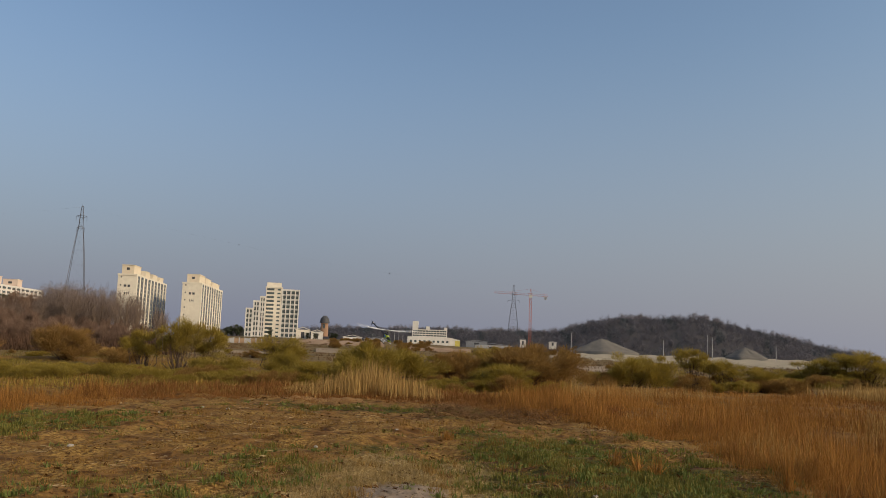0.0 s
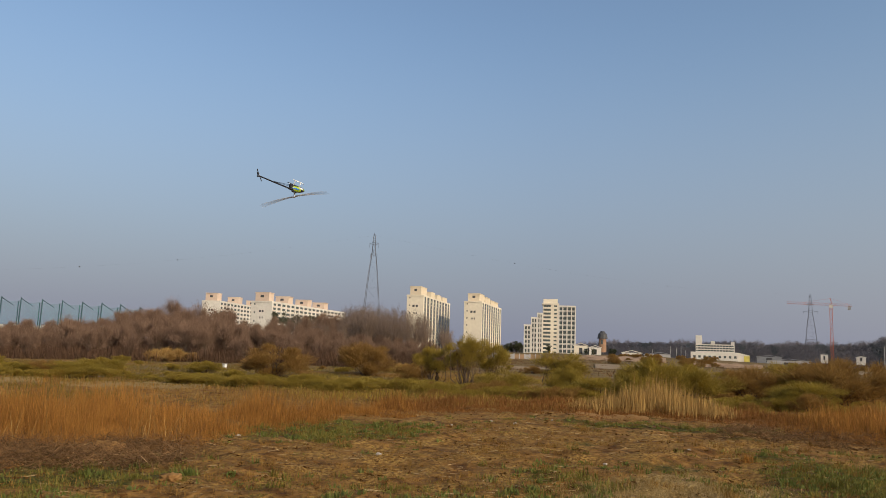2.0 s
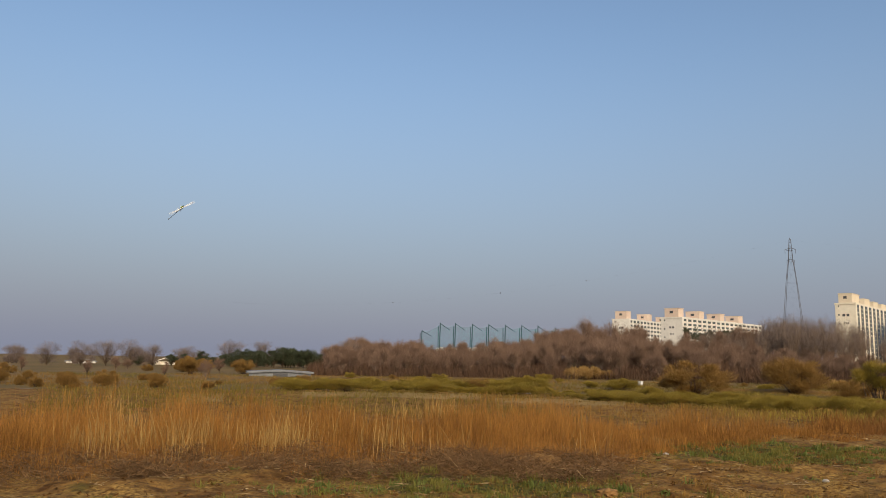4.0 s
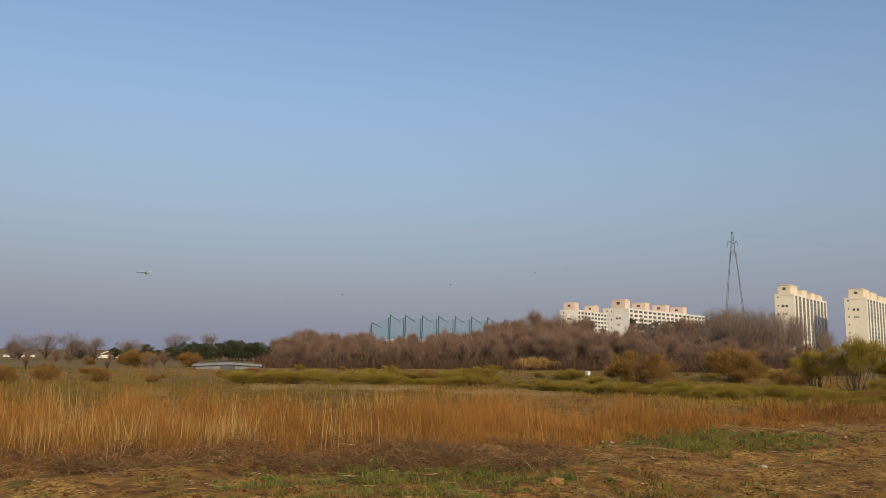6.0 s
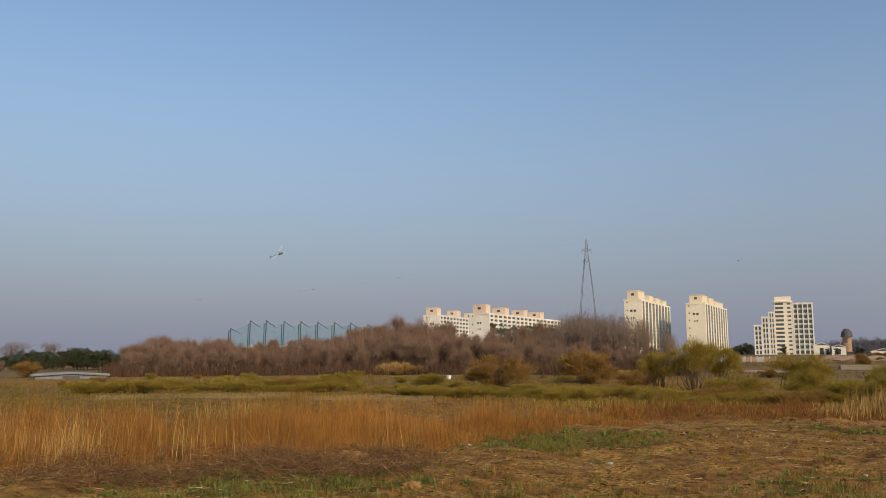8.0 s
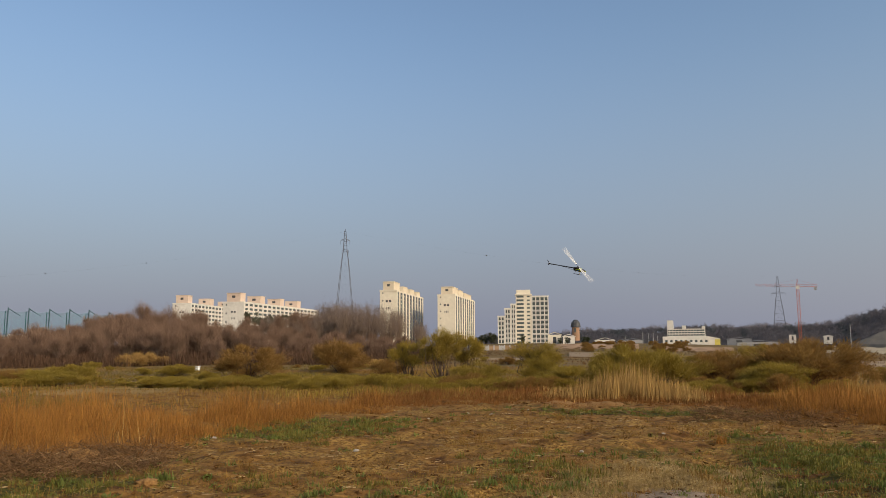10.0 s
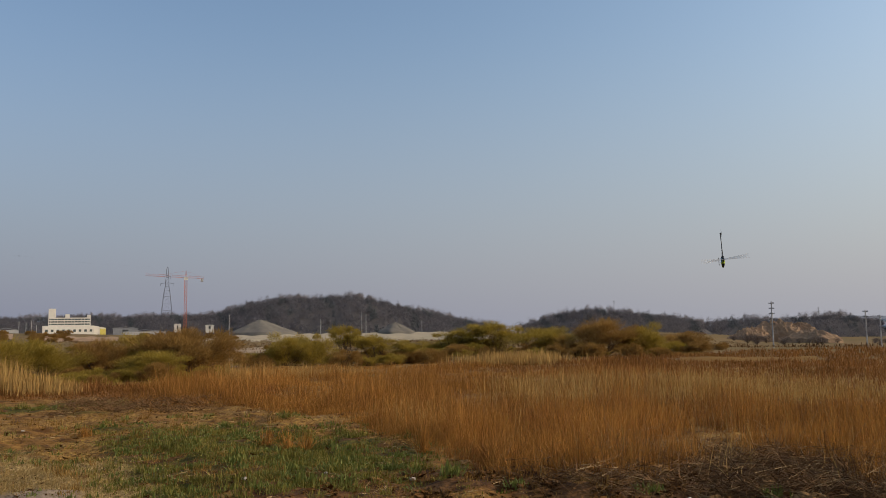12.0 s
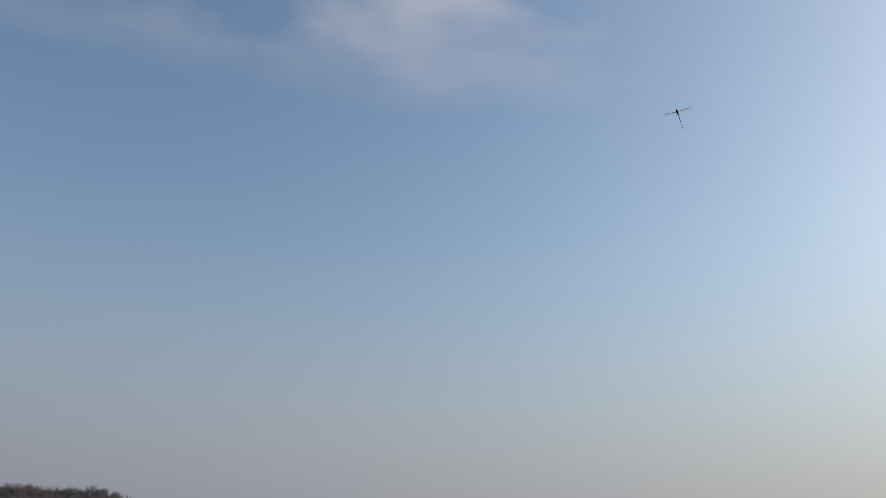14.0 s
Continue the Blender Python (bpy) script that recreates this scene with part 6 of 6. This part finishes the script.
def blade_material():
    """A blade turning too fast to see: mostly air."""
    m = bpy.data.materials.new("whirling blade")
    m.use_nodes = True
    n, l = m.node_tree.nodes, m.node_tree.links
    b = n["Principled BSDF"]
    b.inputs["Base Color"].default_value = (0.80, 0.79, 0.75, 1)
    b.inputs["Roughness"].default_value = 0.5
    tc, gr = n.new("ShaderNodeTexCoord"), n.new("ShaderNodeSeparateXYZ")
    l.new(tc.outputs["Object"], gr.inputs[0])
    rg = n.new("ShaderNodeMapRange")
    rg.inputs[1].default_value, rg.inputs[2].default_value = 0.1, 0.8
    rg.inputs[3].default_value, rg.inputs[4].default_value = 0.45, 0.95
    l.new(gr.outputs[0], rg.inputs[0])
    clear, ms = n.new("ShaderNodeBsdfTransparent"), n.new("ShaderNodeMixShader")
    l.new(rg.outputs[0], ms.inputs[0])
    l.new(b.outputs[0], ms.inputs[1])
    l.new(clear.outputs[0], ms.inputs[2])
    l.new(ms.outputs[0], n["Material Output"].inputs[0])
    return m


BLADE = blade_material()


def loft(bm, stations, sides=16, z_from=-9.0, z_to=9.0):
    """A skin through ellipses (x, half width, half height, centre z); only the part between two heights if wanted."""
    rings = []
    for x, w, h, zc in stations:
        rings.append([bm.verts.new((x, w * math.cos(a), zc + h * math.sin(a))) for a in (2 * math.pi * i / sides for i in range(sides))])
    for a, b in zip(rings, rings[1:]):
        for i in range(sides):
            j = (i + 1) % sides
            zm = (a[i].co.z + a[j].co.z + b[i].co.z + b[j].co.z) / 4
            if z_from <= zm <= z_to:
                f = bm.faces.new((a[i], a[j], b[j], b[i]))
                f.smooth = True
    if z_from < -5 and z_to > 5:
        bm.faces.new(rings[0][::-1])
        bm.faces.new(rings[-1])
    bmesh.ops.recalc_face_normals(bm, faces=bm.faces)


def helicopter():
    ob = thing("model_helicopter")
    shape = [(-0.10, 0.030, 0.040, -0.035), (-0.06, 0.050, 0.060, -0.042), (0.0, 0.060, 0.070, -0.05), (0.05, 0.060, 0.069, -0.056), (0.10, 0.055, 0.062, -0.063), (0.15, 0.046, 0.050, -0.07),
             (0.19, 0.034, 0.036, -0.076), (0.222, 0.017, 0.018, -0.081), (0.232, 0.004, 0.005, -0.082)]
    bm = bmesh.new()
    loft(bm, shape)
    canopy = part("canopy", bm, CANOPY, ob, "glossy yellow-green canopy")
    for name, mat, grow_by, z0, z1, x0, x1, lab in (("stripe", GLOSS_BLUE, 1.03, -0.04, -0.012, -0.11, 0.06, "blue canopy stripe"), ("side_panel", GLOSS_WHITE, 1.03, -0.085, -0.06, 0.04, 0.16, "white painted side panel"),
                                                    ("belly", CARBON, 1.035, -0.3, -0.088, -0.11, 0.2, "black canopy underside"), ("windscreen", CARBON, 1.035, -0.058, 0.2, 0.09, 0.225, "dark tinted windscreen over the nose")):
        bm = bmesh.new()
        loft(bm, [(x, w * grow_by, h * grow_by, z) for x, w, h, z in shape if x0 <= x <= x1], 32, z0, z1)
        part(name, bm, mat, canopy, lab)
    bm = bmesh.new()
    box(bm, -0.155, 0.06, -0.028, 0.028, -0.105, 0.012)
    box(bm, -0.09, 0.03, -0.022, 0.022, 0.012, 0.04)
    tube(bm, (-0.02, 0, 0.03), (-0.02, 0, 0.12), 0.012, 0.012, 8)
    bmesh.ops.bevel(bm, geom=bm.edges[:], offset=0.006, segments=1, affect='EDGES')
    part("frame", bm, CARBON, ob, "black carbon side frames and motor")
    bm = bmesh.new()
    tube(bm, (-0.14, 0, -0.005), (-0.93, 0, -0.005), 0.016, 0.013, 10)
    boom = part("tail_boom", bm, CARBON, ob, "black tail boom")
    bm = bmesh.new()
    for s in (-1, 1):
        tube(bm, (-0.14, s * 0.03, -0.075), (-0.58, 0, -0.015), 0.004, 0.004, 6)
    part("boom_strut", bm, CARBON, boom)
    bm = bmesh.new()
    v = [(-0.89, -0.004, 0.012), (-0.935, -0.004, 0.032), (-0.955, -0.004, 0.032), (-0.95, -0.004, -0.015), (-0.97, -0.004, -0.075), (-0.95, -0.004, -0.075), (-0.905, -0.004, -0.015)]
    lo = [bm.verts.new(p) for p in v]
    hi = [bm.verts.new((x, 0.004, z)) for x, y, z in v]
    bm.faces.new(lo)
    bm.faces.new(hi[::-1])
    for i in range(7):
        bm.faces.new((lo[i], hi[i], hi[(i + 1) % 7], lo[(i + 1) % 7]))
    part("tail_fin", bm, CARBON, ob, "black swept tail fin")
    for x in (-0.09, 0.05):
        bm = bmesh.new()
        for s in (-1, 1):
            pts = [(x, s * 0.03, -0.10), (x, s * 0.075, -0.13), (x, s * 0.09, -0.175)]
            for a, b in zip(pts, pts[1:]):
                tube(bm, a, b, 0.009, 0.008, 8)
        part("skid_leg", bm, GLOSS_WHITE, ob, "white moulded skid leg")
    for s in (-1, 1):
        bm = bmesh.new()
        tube(bm, (-0.14, s * 0.09, -0.18), (0.10, s * 0.09, -0.18), 0.008, 0.008, 8)
        tube(bm, (0.10, s * 0.09, -0.18), (0.13, s * 0.09, -0.168), 0.008, 0.006, 8)
        part("skid_runner", bm, CARBON if s < 0 else GLOSS_WHITE, ob)
    # main rotor: its own origin sits on the mast
    bm = bmesh.new()
    tube(bm, (0, 0, -0.02), (0, 0, 0.03), 0.025, 0.022, 10)
    tube(bm, (-0.10, 0, 0.01), (0.10, 0, 0.01), 0.014, 0.014, 8)
    rotor = part("main_rotor", bm, ALLOY, ob, "alloy rotor head")
    for turn in (0, 180):
        bm = bmesh.new()
        n = 8
        top, low = [], []
        for i in range(n + 1):
            r = 0.09 + (0.80 - 0.09) * i / n
            half = 0.022 + 0.06 * (r / 0.8) ** 1.2
            z = 0.01 + 0.07 * (r / 0.8) ** 2
            top.append([bm.verts.new((r, y, z + 0.004)) for y in (-half, half)])
            low.append([bm.verts.new((r, y, z - 0.004)) for y in (-half, half)])
        for a, b, c, d in zip(top, top[1:], low, low[1:]):
            bm.faces.new((a[0], b[0], b[1], a[1]))
            bm.faces.new((c[1], d[1], d[0], c[0]))
            bm.faces.new((c[0], d[0], b[0], a[0]))
            bm.faces.new((a[1], b[1], d[1], c[1]))
        bm.faces.new((top[0][0], top[0][1], low[0][1], low[0][0]))
        bm.faces.new((low[n][0], low[n][1], top[n][1], top[n][0]))
        q = part("blade", bm, BLADE, rotor, "pale blade blurred by its speed")
        q.rotation_euler = (0, 0, radians(turn))
    bm = bmesh.new()
    tube(bm, (0, -0.015, 0), (0, 0.02, 0), 0.014, 0.012, 8)
    tail = part("tail_rotor", bm, ALLOY, ob, "small alloy tail rotor hub")
    for turn in (0, 180):
        bm = bmesh.new()
        box(bm, 0.02, 0.13, 0.006, 0.010, -0.009, 0.009)
        q = part("tail_blade", bm, CARBON, tail, "short black tail blade")
        q.rotation_euler = (0, radians(turn), 0)
    tagged(ob, "yellow-green and black model helicopter flying over the field", "model helicopter")
    return ob, rotor, tail


heli, main_rotor, tail_rotor = helicopter()
HELI_ROWS = [
    (0.000, -1.41, 20.36, 2.75, -0, 21, -59), (0.100, -2.37, 19.26, 2.64, -2, 24, -48), (0.200, -3.36, 18.60, 2.62, -1, 26, -36),
    (0.300, -4.16, 17.41, 2.56, 1, 29, -21), (0.400, -4.75, 16.74, 2.53, 5, 32, -4), (0.500, -5.15, 15.88, 2.60, 9, 33, 12),
    (0.600, -5.94, 15.17, 2.66, 12, 31, 15), (0.700, -6.56, 14.69, 2.64, 12, 26, 18), (0.800, -7.25, 14.48, 2.62, 7, 26, 15),
    (0.900, -7.93, 14.46, 2.58, 26, 18, 66), (1.000, -8.64, 14.39, 2.58, 28, 16, 66), (1.100, -9.09, 14.47, 2.70, 48, 13, 102),
    (1.200, -9.07, 14.83, 3.24, 68, 3, 135), (1.300, -8.99, 14.96, 3.78, 93, -16, 144), (1.400, -8.91, 14.97, 4.16, 86, -29, 129),
    (1.500, -8.73, 15.05, 4.36, 117, -23, 97), (1.650, -8.59, 15.05, 4.95, 118, -11, 79), (1.800, -8.32, 15.01, 5.35, 113, 6, 67),
    (1.900, -8.37, 14.74, 5.55, 141, 7, 67), (2.000, -8.44, 14.28, 5.70, 169, 9, 68), (2.100, -8.37, 13.25, 5.68, -178, 15, 22),
    (2.400, -8.52, 10.50, 5.94, 148, 9, 31), (2.500, -8.56, 9.87, 5.95, 115, 8, 36), (2.600, -9.28, 9.08, 6.17, 112, 8, 60),
    (2.700, -10.15, 8.40, 6.41, 129, 19, 88), (2.900, -12.35, 8.08, 6.68, 107, 29, 105), (3.000, -13.44, 8.22, 6.83, 122, 43, 132),
    (3.100, -15.36, 8.77, 7.35, 139, 43, 155), (3.300, -19.57, 9.34, 7.93, 118, 41, 133), (3.400, -22.80, 10.14, 8.52, 121, 15, 109),
    (3.500, -26.38, 11.08, 9.14, 133, -7, 84), (3.600, -29.96, 11.73, 9.61, 129, -34, 81), (3.700, -33.28, 12.67, 9.93, 124, -61, 79),
    (4.033, -42.90, 18.19, 10.61, 90, -45, 79), (4.400, -52.58, 23.91, 11.01, 60, -31, 67), (4.800, -61.66, 27.97, 10.68, 36, -18, 85),
    (5.200, -69.50, 30.75, 10.15, 19, -1, 95), (5.500, -74.34, 31.35, 9.92, 18, 3, 68), (5.800, -77.81, 31.82, 9.82, 16, 5, 40),
    (6.000, -76.58, 34.61, 10.09, 17, 1, 50), (6.500, -72.61, 37.73, 11.96, 18, 4, 43), (7.000, -67.79, 38.08, 12.37, 17, 18, 31),
    (7.200, -63.89, 36.92, 11.80, 15, 30, 25), (7.600, -51.50, 37.04, 10.70, 31, 7, 17), (8.000, -39.42, 36.81, 9.52, 51, -12, 2),
    (8.333, -31.26, 35.08, 8.27, 35, -38, 39), (8.700, -23.73, 32.40, 6.89, -7, -45, 101), (9.300, -14.80, 27.56, 5.36, 14, -61, 67),
    (9.367, -13.56, 27.10, 5.30, -79, -81, 144), (9.433, -12.15, 26.73, 5.32, -149, -57, -161), (9.500, -10.80, 26.45, 5.36, -166, -28, -162),
    (9.594, -9.03, 26.23, 5.42, 151, -40, -125), (9.656, -7.88, 26.15, 5.47, 120, -34, -98), (9.750, -6.37, 25.97, 5.46, 89, -10, -74),
    (9.875, -4.94, 25.42, 5.17, 69, -4, -35), (10.000, -3.67, 25.02, 4.93, 57, 12, 2), (10.267, -0.46, 25.36, 5.26, 91, -7, -6),
    (10.500, 2.42, 25.71, 5.55, 124, -17, -22), (11.000, 8.68, 25.22, 5.12, 134, -8, -31), (11.125, 10.33, 24.85, 5.12, 135, 8, -66),
    (11.250, 11.94, 24.28, 5.18, 126, 22, -104), (11.344, 13.07, 23.67, 5.30, 131, -10, -128), (11.406, 13.79, 23.21, 5.40, 143, -28, -148),
    (11.500, 14.80, 22.61, 5.47, 179, -43, 165), (11.562, 15.39, 22.36, 5.45, 122, -41, -154), (11.625, 15.94, 22.18, 5.39, 82, -17, -132),
    (11.688, 16.46, 22.01, 5.31, 52, 13, -130), (11.750, 17.02, 21.80, 5.21, 15, 39, -147), (11.875, 18.20, 21.16, 5.02, 6, 60, -132),
    (12.000, 19.46, 20.55, 4.71, 10, 83, -106), (12.125, 20.84, 20.21, 4.18, -16, 52, -140), (12.250, 22.27, 19.90, 3.56, -14, 20, -148),
    (12.500, 25.04, 18.91, 2.38, 0, 13, -174), (12.800, 27.34, 18.96, 5.20, -3, 25, -133), (13.000, 28.97, 19.52, 8.11, 12, 14, -92),
    (13.200, 29.28, 19.64, 11.45, 6, 2, -81), (13.260, 29.48, 19.76, 12.65, -7, 18, -97), (13.350, 29.87, 19.95, 14.48, -39, 33, -132),
    (13.500, 30.61, 20.15, 16.85, -85, 41, -162), (13.560, 30.76, 20.31, 17.92, -41, 24, -159), (13.590, 30.80, 20.40, 18.47, -22, 16, -163),
    (13.650, 30.95, 20.53, 19.52, 17, 6, -177), (13.800, 31.70, 20.45, 21.74, 31, -28, 146), (14.000, 32.56, 20.51, 24.53, 5, -36, -163)]
ROTOR_SEEN = [(0.0, 78), (0.5, 26), (0.9, 146), (1.0, 112), (1.5, 78), (1.8, 122), (2.0, 72), (2.5, 175), (3.0, 78), (3.5, 118), (6.0, 176), (6.5, 48), (7.0, 176), (9.5, 38), (10.0, 136), (10.5, 122), (11.0, 44), (11.5, 178), (12.0, 96), (12.5, 126), (13.0, 58), (13.5, 150), (13.8, 168), (14.0, 90)]


def motions():
    """The flight, and the turning of both rotors on the helicopter."""
    walk(heli, [(t, pose(*p)) for t, *p in HELI_ROWS])
    rows, spin = [], 0.0
    for (t0, a0), (t1, a1) in zip(ROTOR_SEEN, ROTOR_SEEN[1:]):
        n = frame(t1) - frame(t0)
        want = 75.0 * n
        step = (want + ((a1 - a0) - want + 90) % 180 - 90) / n
        rows += [((frame(t0) - 1 + i) / FPS, pose(-0.02, 0, 0.12, 0, 0, a0 + step * i)) for i in range(n)]
    rows.append((ROTOR_SEEN[-1][0], pose(-0.02, 0, 0.12, 0, 0, ROTOR_SEEN[-1][1])))
    walk(main_rotor, rows)
    walk(tail_rotor, [(i / FPS, pose(-0.93, 0.03, 0.0, 0, 80.0 * i, 0)) for i in range(421)])


motions()
